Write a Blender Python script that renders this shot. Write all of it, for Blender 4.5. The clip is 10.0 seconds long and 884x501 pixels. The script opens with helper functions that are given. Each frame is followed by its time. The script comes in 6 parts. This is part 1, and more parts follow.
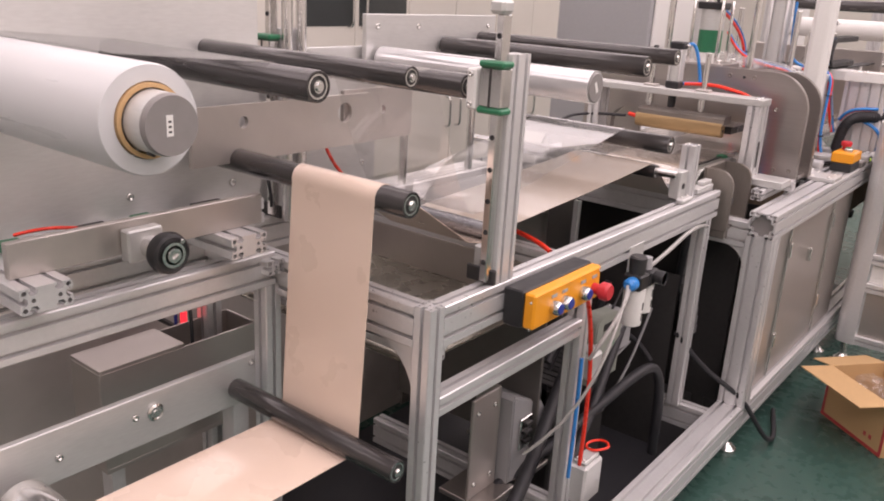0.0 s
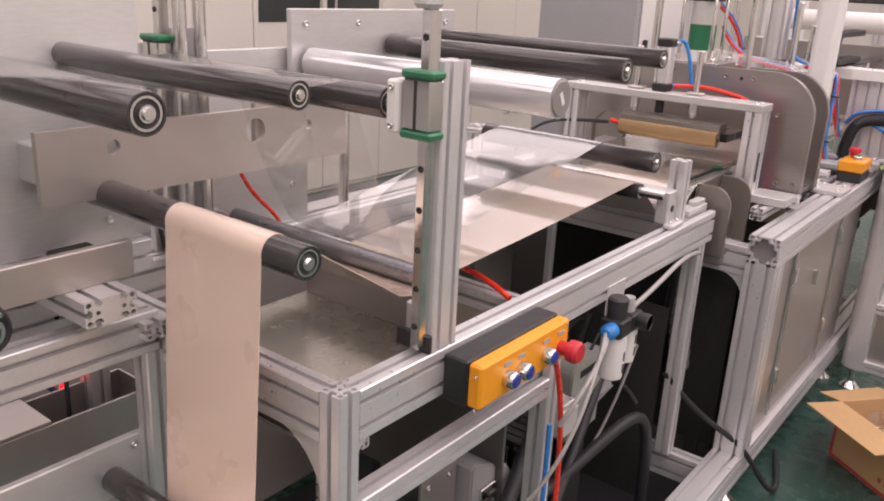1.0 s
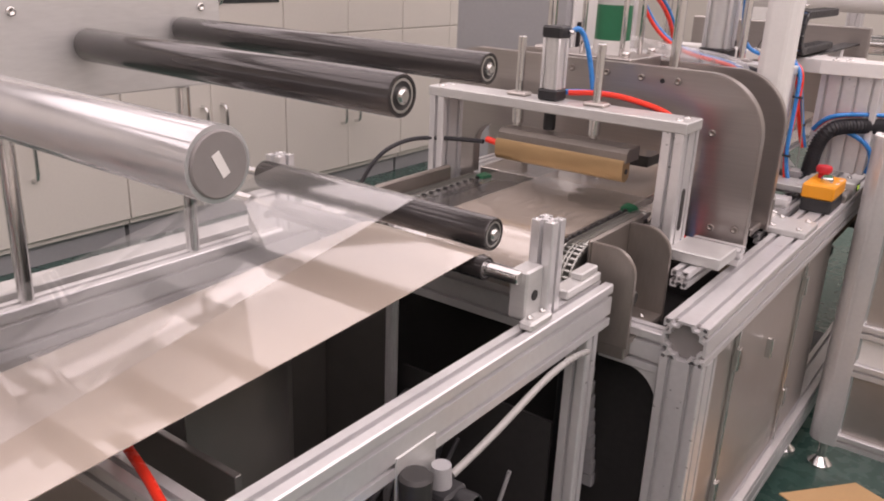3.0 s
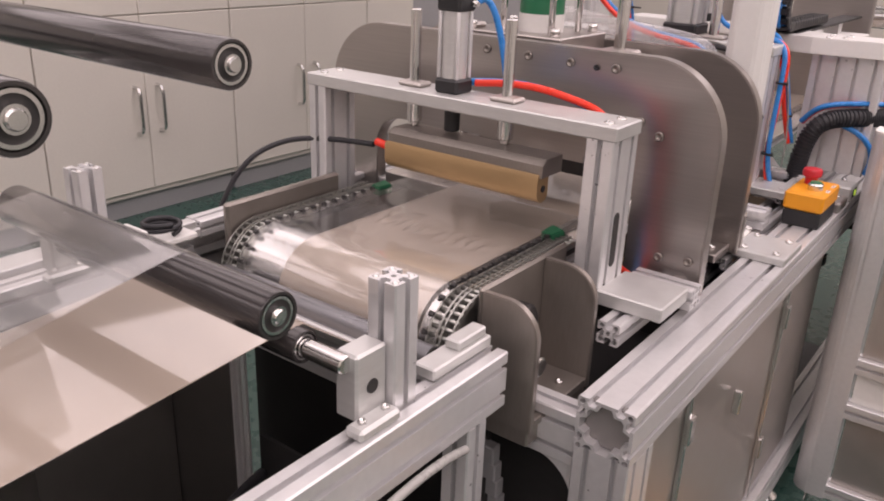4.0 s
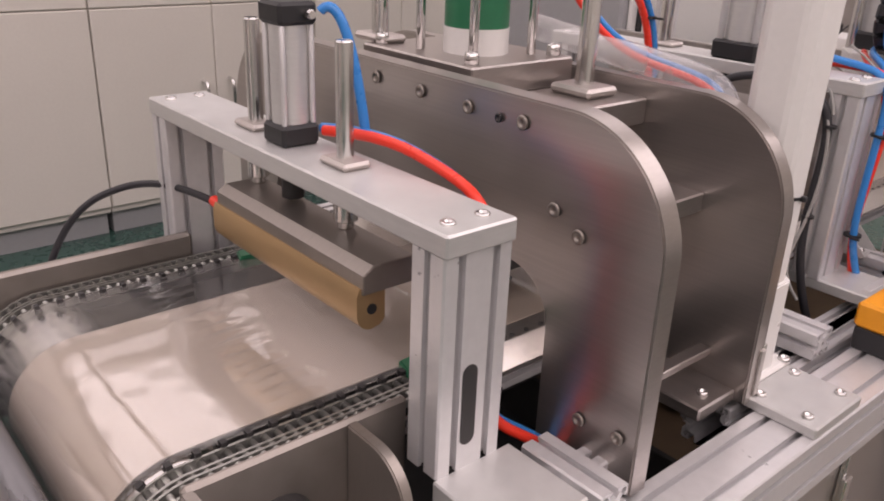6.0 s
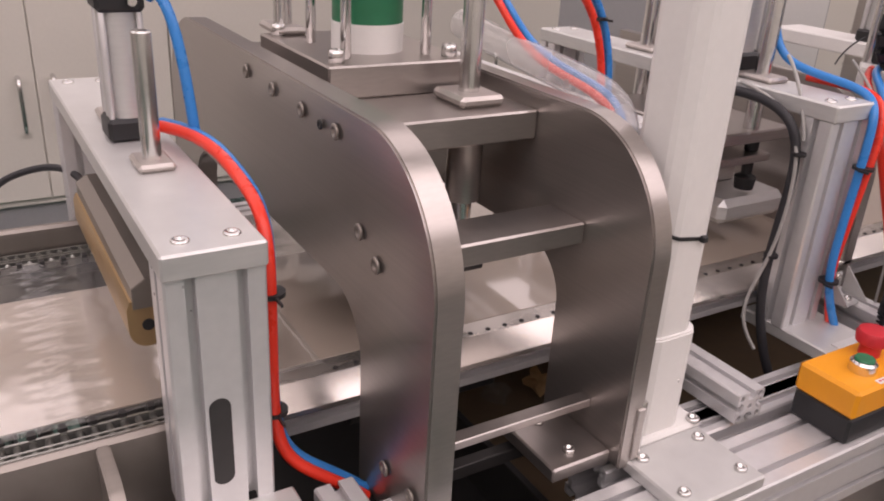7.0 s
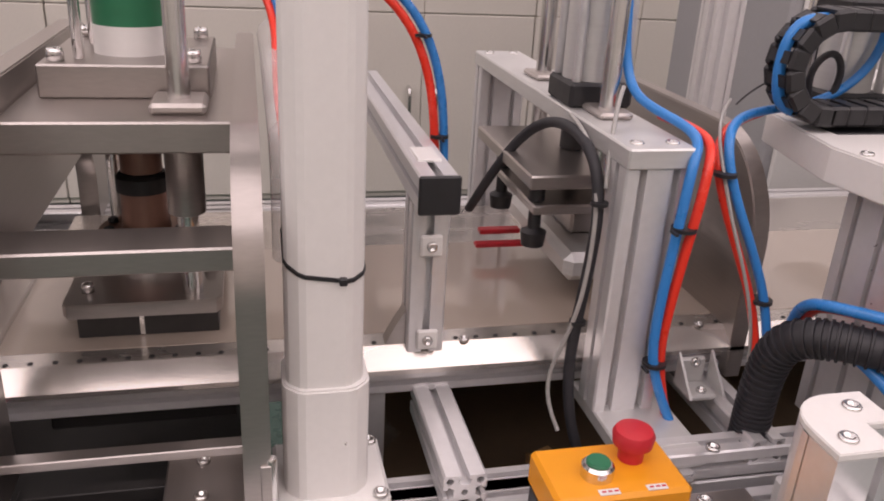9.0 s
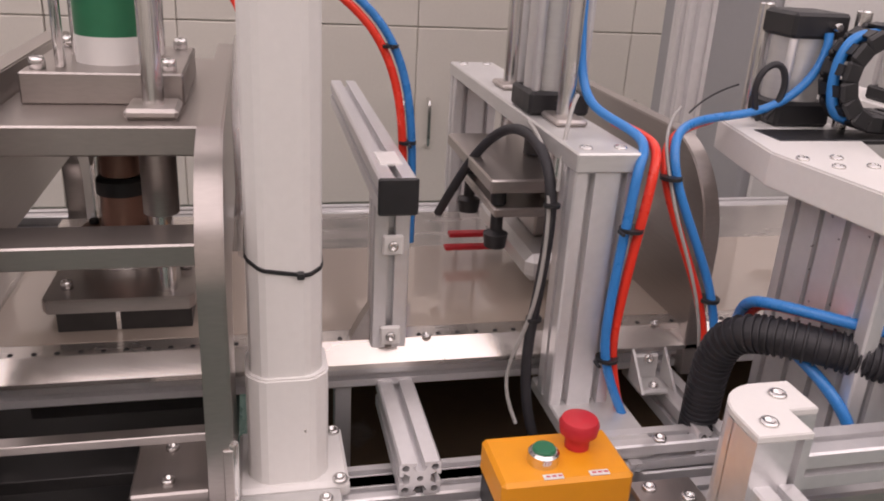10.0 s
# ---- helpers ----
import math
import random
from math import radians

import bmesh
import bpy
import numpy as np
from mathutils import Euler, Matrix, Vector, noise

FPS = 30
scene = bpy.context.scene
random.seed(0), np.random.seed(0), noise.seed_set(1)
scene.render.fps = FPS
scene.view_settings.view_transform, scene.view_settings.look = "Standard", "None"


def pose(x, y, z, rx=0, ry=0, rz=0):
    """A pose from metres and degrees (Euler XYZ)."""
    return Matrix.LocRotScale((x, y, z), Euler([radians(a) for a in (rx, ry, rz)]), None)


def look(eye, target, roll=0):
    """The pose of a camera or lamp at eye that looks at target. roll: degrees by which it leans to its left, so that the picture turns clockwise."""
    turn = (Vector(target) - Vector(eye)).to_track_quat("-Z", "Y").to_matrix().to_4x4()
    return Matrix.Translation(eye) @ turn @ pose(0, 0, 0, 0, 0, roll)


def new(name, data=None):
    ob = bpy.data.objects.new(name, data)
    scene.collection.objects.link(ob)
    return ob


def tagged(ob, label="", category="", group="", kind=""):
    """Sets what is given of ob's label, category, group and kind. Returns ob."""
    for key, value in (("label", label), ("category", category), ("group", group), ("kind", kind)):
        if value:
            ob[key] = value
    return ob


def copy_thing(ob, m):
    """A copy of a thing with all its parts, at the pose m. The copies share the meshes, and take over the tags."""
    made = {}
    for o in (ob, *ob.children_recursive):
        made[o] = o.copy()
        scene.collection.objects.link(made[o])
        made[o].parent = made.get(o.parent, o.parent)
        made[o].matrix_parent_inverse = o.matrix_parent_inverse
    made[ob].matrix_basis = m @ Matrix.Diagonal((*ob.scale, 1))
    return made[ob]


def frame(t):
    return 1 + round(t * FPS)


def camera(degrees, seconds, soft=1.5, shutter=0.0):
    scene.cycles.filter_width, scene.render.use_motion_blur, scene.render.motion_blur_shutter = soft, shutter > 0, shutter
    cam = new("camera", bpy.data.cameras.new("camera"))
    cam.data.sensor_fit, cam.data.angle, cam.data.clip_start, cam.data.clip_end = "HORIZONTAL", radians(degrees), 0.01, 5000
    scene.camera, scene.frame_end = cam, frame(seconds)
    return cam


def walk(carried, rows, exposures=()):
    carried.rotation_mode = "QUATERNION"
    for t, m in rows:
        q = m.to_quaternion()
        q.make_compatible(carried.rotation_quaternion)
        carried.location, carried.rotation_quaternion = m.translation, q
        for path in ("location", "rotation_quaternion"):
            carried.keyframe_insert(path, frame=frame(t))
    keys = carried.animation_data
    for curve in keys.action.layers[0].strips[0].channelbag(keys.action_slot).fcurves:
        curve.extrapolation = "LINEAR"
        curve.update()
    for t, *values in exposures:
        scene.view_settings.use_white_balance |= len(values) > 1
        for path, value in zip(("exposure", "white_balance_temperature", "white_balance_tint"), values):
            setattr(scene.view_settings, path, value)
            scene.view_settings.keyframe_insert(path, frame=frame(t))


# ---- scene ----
cam = camera(57.0, 10.0, 1.9)
PATH = [
    (0, (0.042, 0.054, 1.405), (-1.119, 1.561, 0.788), 3.2),
    (0.5, (-0.002, 0.192, 1.392), (-1.165, 1.694, 0.767), 2.9),
    (1, (-0.087, 0.393, 1.401), (-1.234, 1.905, 0.771), 2.9),
    (1.5, (-0.110, 0.589, 1.389), (-1.246, 2.111, 0.762), 2.7),
    (2, (-0.094, 0.822, 1.407), (-1.225, 2.344, 0.771), 2.7),
    (2.2, (-0.136, 0.890, 1.393), (-1.233, 2.440, 0.766), 2.0),
    (3.3, (-0.251, 1.312, 1.391), (-1.359, 2.824, 0.693), 2.3),
    (3.5, (-0.275, 1.390, 1.381), (-1.372, 2.902, 0.667), 2.3),
    (4, (-0.288, 1.648, 1.368), (-1.390, 3.146, 0.632), 2.2),
    (4.5, (-0.290, 1.785, 1.379), (-1.413, 3.251, 0.611), 2.2),
    (5, (-0.333, 1.937, 1.362), (-1.489, 3.369, 0.579), 2.2),
    (5.2, (-0.349, 2.020, 1.368), (-1.529, 3.427, 0.575), 2.4),
    (6.3, (-0.256, 2.370, 1.363), (-1.705, 3.508, 0.585), 2.4),
    (6.5, (-0.225, 2.438, 1.377), (-1.699, 3.532, 0.583), 2.6),
    (7, (-0.200, 2.576, 1.372), (-1.754, 3.541, 0.563), 3.3),
    (7.5, (-0.234, 2.745, 1.354), (-1.871, 3.548, 0.533), 3.3),
    (8, (-0.187, 2.896, 1.352), (-1.915, 3.496, 0.551), 2.8),
    (8.5, (-0.139, 3.028, 1.374), (-1.876, 3.579, 0.549), 3.3),
    (9, (-0.067, 3.131, 1.363), (-1.861, 3.572, 0.599), 3.2),
    (9.5, (-0.038, 3.163, 1.367), (-1.847, 3.563, 0.614), 3.3),
    (10, (-0.011, 3.167, 1.368), (-1.820, 3.602, 0.633), 3.3),
]
walk(cam, [(t, look(eye, target, roll)) for t, eye, target, roll in PATH],
     [(0.0, -0.86, 6800, 31), (2.0, -1.0, 6800, 31), (4.0, -1.12, 6800, 31), (5.0, -1.25, 6800, 31), (7.0, -1.26, 6800, 31), (8.0, -1.22, 6800, 31), (9.0, -1.34, 6800, 31), (10.0, -1.38, 6800, 31)])


# ---- world and light ----
world = bpy.data.worlds.new("world")
scene.world = world
world.use_nodes = True
bg = world.node_tree.nodes["Background"]
bg.inputs[0].default_value = (0.85, 0.92, 1.0, 1)
bg.inputs[1].default_value = 0.3


# ---- materials ----
def shader(name, base, rough=0.5, metal=0.0, vary=0.08, grain=60.0, stretch=(1, 1, 1), bump=0.0, blotch=4.0, rvary=0.1, **extra):
    """A Principled surface with two scales of variation in colour and gloss, in object space."""
    m = bpy.data.materials.new(name)
    m.use_nodes = True
    nt = m.node_tree
    n, link = nt.nodes, nt.links
    b = n["Principled BSDF"]
    tc, mp = n.new("ShaderNodeTexCoord"), n.new("ShaderNodeMapping")
    mp.inputs["Scale"].default_value = stretch
    link.new(tc.outputs["Object"], mp.inputs[0])
    fine, big = n.new("ShaderNodeTexNoise"), n.new("ShaderNodeTexNoise")
    fine.inputs["Scale"].default_value, fine.inputs["Detail"].default_value = grain, 4
    big.inputs["Scale"].default_value, big.inputs["Detail"].default_value = blotch, 5
    link.new(mp.outputs[0], fine.inputs["Vector"])
    link.new(tc.outputs["Object"], big.inputs["Vector"])
    add = n.new("ShaderNodeMath")
    add.operation = "ADD"
    link.new(fine.outputs[0], add.inputs[0])
    link.new(big.outputs[0], add.inputs[1])
    ramp = n.new("ShaderNodeMapRange")
    ramp.inputs[1].default_value, ramp.inputs[2].default_value = 0.6, 1.4
    ramp.inputs[3].default_value, ramp.inputs[4].default_value = 1 - vary, 1 + vary
    link.new(add.outputs[0], ramp.inputs[0])
    mix = n.new("ShaderNodeVectorMath")
    mix.operation = "MULTIPLY"
    mix.inputs[0].default_value = base
    link.new(ramp.outputs[0], mix.inputs[1])
    link.new(mix.outputs[0], b.inputs["Base Color"])
    rr = n.new("ShaderNodeMapRange")
    rr.inputs[1].default_value, rr.inputs[2].default_value = 0.6, 1.4
    rr.inputs[3].default_value, rr.inputs[4].default_value = max(0.02, rough - rvary), min(1, rough + rvary)
    link.new(add.outputs[0], rr.inputs[0])
    link.new(rr.outputs[0], b.inputs["Roughness"])
    b.inputs["Metallic"].default_value = metal
    if bump:
        bp = n.new("ShaderNodeBump")
        bp.inputs["Strength"].default_value, bp.inputs["Distance"].default_value = bump, 0.001
        link.new(fine.outputs[0], bp.inputs["Height"])
        link.new(bp.outputs[0], b.inputs["Normal"])
    for key, value in extra.items():
        b.inputs[key.replace("_", " ")].default_value = value
    return m


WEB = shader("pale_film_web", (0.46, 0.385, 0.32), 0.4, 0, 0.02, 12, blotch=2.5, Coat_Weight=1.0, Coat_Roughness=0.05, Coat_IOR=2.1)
ALU = shader("anodised_aluminium", (0.72, 0.715, 0.72), 0.36, 0.55, 0.06, 90, (1, 1, 1), 0.05)
ALU_PLATE = shader("aluminium_plate", (0.62, 0.62, 0.61), 0.4, 0.5, 0.08, 40, (1, 1, 6), 0.08)
STEEL = shader("brushed_steel", (0.44, 0.405, 0.385), 0.31, 0.9, 0.08, 70, (0.12, 1, 5), 0.0, 3.0, 0.035)
BRIGHT = shader("bright_steel", (0.72, 0.71, 0.70), 0.2, 1.0, 0.08, 40, (6, 1, 1), 0.03)
DARK_ROLL = shader("dark_roller", (0.055, 0.050, 0.050), 0.2, 0.35, 0.12, 60, (0.2, 1, 1), 0.0, Coat_Weight=0.4, Coat_Roughness=0.08)
GREY_ROLL = shader("grey_roller", (0.20, 0.20, 0.21), 0.3, 0.7, 0.1, 60, (0.2, 1, 1), 0.03)
WHITE = shader("white_paint", (0.74, 0.73, 0.71), 0.45, 0, 0.03, 120, bump=0.03)
CREAM = shader("cream_cabinet", (0.72, 0.68, 0.62), 0.4, 0, 0.03, 80, bump=0.02)
GREY_PAINT = shader("grey_paint", (0.36, 0.36, 0.37), 0.5, 0, 0.05)
BLACK = shader("black_plastic", (0.018, 0.018, 0.02), 0.45, 0, 0.2)
RUBBER = shader("black_rubber", (0.022, 0.022, 0.026), 0.55, 0, 0.2, 200, bump=0.1)
ORANGE = shader("orange_plastic", (0.85, 0.33, 0.012), 0.42, 0, 0.04)
GREEN = shader("green_plastic", (0.012, 0.16, 0.075), 0.4, 0, 0.08)
RED = shader("red_plastic", (0.55, 0.025, 0.035), 0.4, 0, 0.06)
RED_HOSE = shader("red_hose", (0.85, 0.045, 0.02), 0.3, 0, 0.05)
BLUE_HOSE = shader("blue_hose", (0.02, 0.22, 0.60), 0.3, 0, 0.05)
BLUE = shader("blue_plastic", (0.02, 0.045, 0.28), 0.35, 0, 0.06)
CLEAR_HOSE = shader("pale_hose", (0.36, 0.355, 0.34), 0.3, 0, 0.05)
BRASS = shader("brass_bar", (0.46, 0.31, 0.16), 0.38, 0.65, 0.08, 50, (0.4, 1, 1), 0.03)
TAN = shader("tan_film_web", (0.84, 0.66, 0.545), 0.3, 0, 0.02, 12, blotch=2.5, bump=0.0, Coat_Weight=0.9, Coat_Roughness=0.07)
PALE_GREEN = shader("pale_green_plastic", (0.30, 0.32, 0.28), 0.5, 0, 0.06)
CARD = shader("cardboard", (0.52, 0.33, 0.16), 0.8, 0, 0.08, 80, (1, 1, 8), 0.1)
BIN = shader("brown_bin", (0.17, 0.115, 0.07), 0.75, 0, 0.15, 30, blotch=5)
CARD_RED = shader("red_print", (0.45, 0.05, 0.05), 0.6, 0, 0.08)
FLOOR = shader("green_floor_paint", (0.034, 0.082, 0.068), 0.28, 0, 0.22, 25, blotch=1.6, bump=0.04, rvary=0.16)
CAP = shader("grey_end_cap", (0.24, 0.225, 0.22), 0.5, 0.1, 0.08)
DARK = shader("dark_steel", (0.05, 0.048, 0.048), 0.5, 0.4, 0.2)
CHAIN = shader("oiled_chain", (0.40, 0.40, 0.375), 0.32, 0.8, 0.25)
COPPER = shader("copper_brown", (0.30, 0.17, 0.13), 0.4, 0.7, 0.15)
GREY_TILE = shader("pale_ceiling", (0.78, 0.78, 0.77), 0.8)
GLASS_DARK = shader("dark_glass", (0.05, 0.055, 0.055), 0.08, 0, 0.1)
ROLL_FILM = shader("wound_clear_film", (0.62, 0.62, 0.63), 0.16, 0.6, 0.12, 30, (0.15, 1, 1), 0.05, 8)
STAIN = shader("stainless_panel", (0.52, 0.48, 0.455), 0.40, 0.8, 0.06, 30, blotch=3)
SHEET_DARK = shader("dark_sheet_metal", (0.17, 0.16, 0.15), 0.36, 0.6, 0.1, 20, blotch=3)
TRAY_STEEL = shader("worn_tray_steel", (0.34, 0.32, 0.27), 0.25, 0.7, 0.15, 20, blotch=4)
BED_STEEL = shader("bed_steel", (0.60, 0.565, 0.53), 0.24, 0.85, 0.08, 30, (1, 0.2, 1), 0.0)
TOOL_STEEL = shader("tool_steel", (0.30, 0.27, 0.245), 0.38, 0.75, 0.1, 50, (6, 1, 1), 0.03)
DULL = shader("dull_sheet_metal", (0.54, 0.50, 0.475), 0.45, 0.15, 0.08, 20, blotch=3)


def film_material(name, tint, haze, straight, rough=0.03, ripple=0.25, scale=7):
    """Thin clear plastic: mostly see-through, a little haze, and a gloss that grows at flat angles."""
    m = bpy.data.materials.new(name)
    m.use_nodes = True
    nt = m.node_tree
    n, link = nt.nodes, nt.links
    out = n["Material Output"]
    n.remove(n["Principled BSDF"])
    clear, milk, gloss = n.new("ShaderNodeBsdfTransparent"), n.new("ShaderNodeBsdfDiffuse"), n.new("ShaderNodeBsdfGlossy")
    milk.inputs["Color"].default_value = (*tint, 1)
    gloss.inputs["Roughness"].default_value = rough
    tc, folds = n.new("ShaderNodeTexCoord"), n.new("ShaderNodeTexNoise")
    folds.inputs["Scale"].default_value, folds.inputs["Detail"].default_value = scale, 3
    link.new(tc.outputs["Object"], folds.inputs["Vector"])
    amount = n.new("ShaderNodeMapRange")
    amount.inputs[1].default_value, amount.inputs[2].default_value = 0.35, 0.65
    amount.inputs[3].default_value, amount.inputs[4].default_value = haze * 0.6, haze * 1.4
    link.new(folds.outputs[0], amount.inputs[0])
    bp, facing = n.new("ShaderNodeBump"), n.new("ShaderNodeLayerWeight")
    bp.inputs["Strength"].default_value, bp.inputs["Distance"].default_value = ripple, 0.004
    link.new(folds.outputs[0], bp.inputs["Height"])
    link.new(bp.outputs[0], gloss.inputs["Normal"])
    facing.inputs["Blend"].default_value = 0.5
    power, share = n.new("ShaderNodeMath"), n.new("ShaderNodeMapRange")
    power.operation = "POWER"
    power.inputs[1].default_value = 4.0
    link.new(facing.outputs["Facing"], power.inputs[0])
    share.inputs[3].default_value, share.inputs[4].default_value = straight, 0.65
    link.new(power.outputs[0], share.inputs[0])
    body, coat = n.new("ShaderNodeMixShader"), n.new("ShaderNodeMixShader")
    link.new(amount.outputs[0], body.inputs[0])
    link.new(clear.outputs[0], body.inputs[1])
    link.new(milk.outputs[0], body.inputs[2])
    link.new(share.outputs[0], coat.inputs[0])
    link.new(body.outputs[0], coat.inputs[1])
    link.new(gloss.outputs[0], coat.inputs[2])
    link.new(coat.outputs[0], out.inputs[0])
    return m


FILM = film_material("clear_film", (0.85, 0.84, 0.84), 0.06, 0.05, 0.05, 0.07)
SLEEVE = film_material("clear_sleeve", (0.85, 0.84, 0.84), 0.25, 0.04, 0.15)
BELT_FILM = film_material("clear_belt_film", (0.82, 0.80, 0.78), 0.03, 0.04, 0.10, 0.05, 18)
MILK = shader("milky_film_roll", (0.60, 0.605, 0.615), 0.3, 0, 0.03, 40, (0.1, 1, 1), 0.02, Subsurface_Weight=0.3, Subsurface_Radius=(0.03, 0.03, 0.03))


def glow(name, colour, strength):
    m = bpy.data.materials.new(name)
    m.use_nodes = True
    b = m.node_tree.nodes["Principled BSDF"]
    b.inputs["Base Color"].default_value = (*colour, 1)
    b.inputs["Emission Color"].default_value = (*colour, 1)
    b.inputs["Emission Strength"].default_value = strength
    return m


LAMP = glow("lamp_tube", (1.0, 0.98, 0.95), 1.0)
# glow for the red laser light reflected by the back panel
RED_GLOW = glow("red_laser_glow", (1.0, 0.03, 0.04), 2.5)
LIME = glow("lime_digits", (0.6, 1.0, 0.1), 1.5)


# ---- mesh helpers ----
def box(bm, x0, x1, y0, y1, z0, z1, bevel=0.0015, m=None):
    vs = bmesh.ops.create_cube(bm, size=1)["verts"]
    for v in vs:
        v.co = Vector((x0 + (v.co.x + 0.5) * (x1 - x0), y0 + (v.co.y + 0.5) * (y1 - y0), z0 + (v.co.z + 0.5) * (z1 - z0)))
    if m is not None:
        bmesh.ops.transform(bm, matrix=m, verts=vs)
    if bevel:
        es = list({e for v in vs for e in v.link_edges})
        bmesh.ops.bevel(bm, geom=es, offset=min(bevel, 0.45 * min(abs(x1 - x0), abs(y1 - y0), abs(z1 - z0))), segments=1, affect="EDGES")
    return bm


def lathe(bm, p0, p1, rings, seg=24):
    """A turned body along p0 to p1; rings: (share of the way, radius)."""
    p0, p1 = Vector(p0), Vector(p1)
    d = (p1 - p0)
    q = d.to_track_quat("Z", "Y").to_matrix()
    u, w = q.col[0], q.col[1]
    loops = []
    for s, r in rings:
        c = p0 + d * s
        if r <= 1e-6:
            loops.append([bm.verts.new(c)])
        else:
            loops.append([bm.verts.new(c + r * (math.cos(2 * math.pi * i / seg) * u + math.sin(2 * math.pi * i / seg) * w)) for i in range(seg)])
    for a, b in zip(loops, loops[1:]):
        for i in range(seg):
            j = (i + 1) % seg
            if len(a) == 1:
                f = (a[0], b[j], b[i]) if len(b) > 1 else None
            elif len(b) == 1:
                f = (a[i], a[j], b[0])
            else:
                f = (a[i], a[j], b[j], b[i])
            if f:
                bm.faces.new(f).smooth = True
    for lp, flip in ((loops[0], True), (loops[-1], False)):
        if len(lp) > 1:
            bm.faces.new(list(reversed(lp)) if flip else lp)
    return bm


def rod(bm, p0, p1, r, seg=20, chamfer=0.0015):
    length = (Vector(p1) - Vector(p0)).length
    c = min(chamfer, r * 0.3, length * 0.3) / length
    return lathe(bm, p0, p1, [(0, r * (1 - 0.15)), (c, r), (1 - c, r), (1, r * (1 - 0.15))], seg)


def prism(bm, outline, axis, a, b, bevel=0.0):
    """A flat outline (2D points) carried along an axis from a to b. axis x: points are (y, z); y: (x, z); z: (x, y)."""
    def at(p, v):
        return {"x": (v, p[0], p[1]), "y": (p[0], v, p[1]), "z": (p[0], p[1], v)}[axis]
    lo = [bm.verts.new(at(p, a)) for p in outline]
    hi = [bm.verts.new(at(p, b)) for p in outline]
    n = len(outline)
    fs = [bm.faces.new(lo), bm.faces.new(list(reversed(hi)))]
    for i in range(n):
        j = (i + 1) % n
        fs.append(bm.faces.new((lo[i], hi[i], hi[j], lo[j])))
    bmesh.ops.recalc_face_normals(bm, faces=fs)
    if bevel:
        es = [e for f in fs[:2] for e in f.edges]
        bmesh.ops.bevel(bm, geom=es, offset=bevel, segments=2, affect="EDGES")
    return bm


def slotted(w, h, module=0.04):
    """The outline of a slotted profile w by h, centred, and the circles of its bores."""
    nx, ny = max(1, round(w / module)), max(1, round(h / module))
    o, d, wide = 0.0042, 0.0045, 0.008
    deep = 0.011

    def side(length, n):
        pts = []
        for k in range(n):
            c = (k + 0.5) * length / n
            pts += [(c - o, 0), (c - o, d), (c - wide, d), (c - 0.004, deep), (c + 0.004, deep), (c + wide, d), (c + o, d), (c + o, 0)]
        return pts
    c = 0.002
    out = [(-w / 2 + c, -h / 2)] + [(-w / 2 + s, -h / 2 + e) for s, e in side(w, nx)] + [(w / 2 - c, -h / 2), (w / 2, -h / 2 + c)]
    out += [(w / 2 - e, -h / 2 + s) for s, e in side(h, ny)] + [(w / 2, h / 2 - c), (w / 2 - c, h / 2)]
    out += [(w / 2 - s, h / 2 - e) for s, e in side(w, nx)] + [(-w / 2 + c, h / 2), (-w / 2, h / 2 - c)]
    out += [(-w / 2 + e, h / 2 - s) for s, e in side(h, ny)] + [(-w / 2, -h / 2 + c)]
    holes = [((i + 0.5) * w / nx - w / 2, (j + 0.5) * h / ny - h / 2, 0.0036) for i in range(nx) for j in range(ny)]
    holes += [(sx * (w / 2 - 0.0065), sy * (h / 2 - 0.0065), 0.0042) for sx in (-1, 1) for sy in (-1, 1)]
    if nx == 2 and ny == 2:
        holes = holes[4:]
    return out, holes


def extrusion(bm, axis, a, b, c0, c1, w, h, module=0.04):
    """A hollow slotted profile along an axis from a to b; (c0, c1) is its middle and (w, h) its size in the other two axes."""
    outline, holes = slotted(w, h, module)
    loops = [outline] + [[(x + r * math.cos(math.pi * k / 4), y + r * math.sin(math.pi * k / 4)) for k in range(8)] for x, y, r in holes]
    if round(w / module) == 2 and round(h / module) == 2:
        quarter = [(0.035, -0.008), (0.035, 0.008), (0.0255, 0.012), (0.0255, 0.0215), (0.0215, 0.0255), (0.012, 0.0255)]
        loops.append([(x * math.cos(k * math.pi / 2) - y * math.sin(k * math.pi / 2), x * math.sin(k * math.pi / 2) + y * math.cos(k * math.pi / 2)) for k in range(4) for x, y in quarter])

    def at(p, v):
        p = (p[0] + c0, p[1] + c1)
        return {"x": (v, p[0], p[1]), "y": (p[0], v, p[1]), "z": (p[0], p[1], v)}[axis]
    fs, caps = [], []
    for lp in loops:
        lo, hi = [bm.verts.new(at(p, a)) for p in lp], [bm.verts.new(at(p, b)) for p in lp]
        n = len(lp)
        ring_lo, ring_hi = [], []
        for i in range(n):
            j = (i + 1) % n
            fs.append(bm.faces.new((lo[i], hi[i], hi[j], lo[j])))
            ring_lo.append(bm.edges.get((lo[i], lo[j])))
            ring_hi.append(bm.edges.get((hi[i], hi[j])))
        caps.append((ring_lo, ring_hi))
    for k in (0, 1):
        edges = [e for c in caps for e in c[k]]
        made = bmesh.ops.triangle_fill(bm, use_beauty=True, use_dissolve=False, edges=edges)
        fs += [f for f in made["geom"] if isinstance(f, bmesh.types.BMFace)]
    bmesh.ops.recalc_face_normals(bm, faces=fs)
    return bm


SHIFT = Vector((0, 0, 0))


def set_origin(dy=0.0, dz=0.0):
    """What is built from here on stands dy further along the line and dz higher than its numbers."""
    SHIFT.y, SHIFT.z = dy, dz


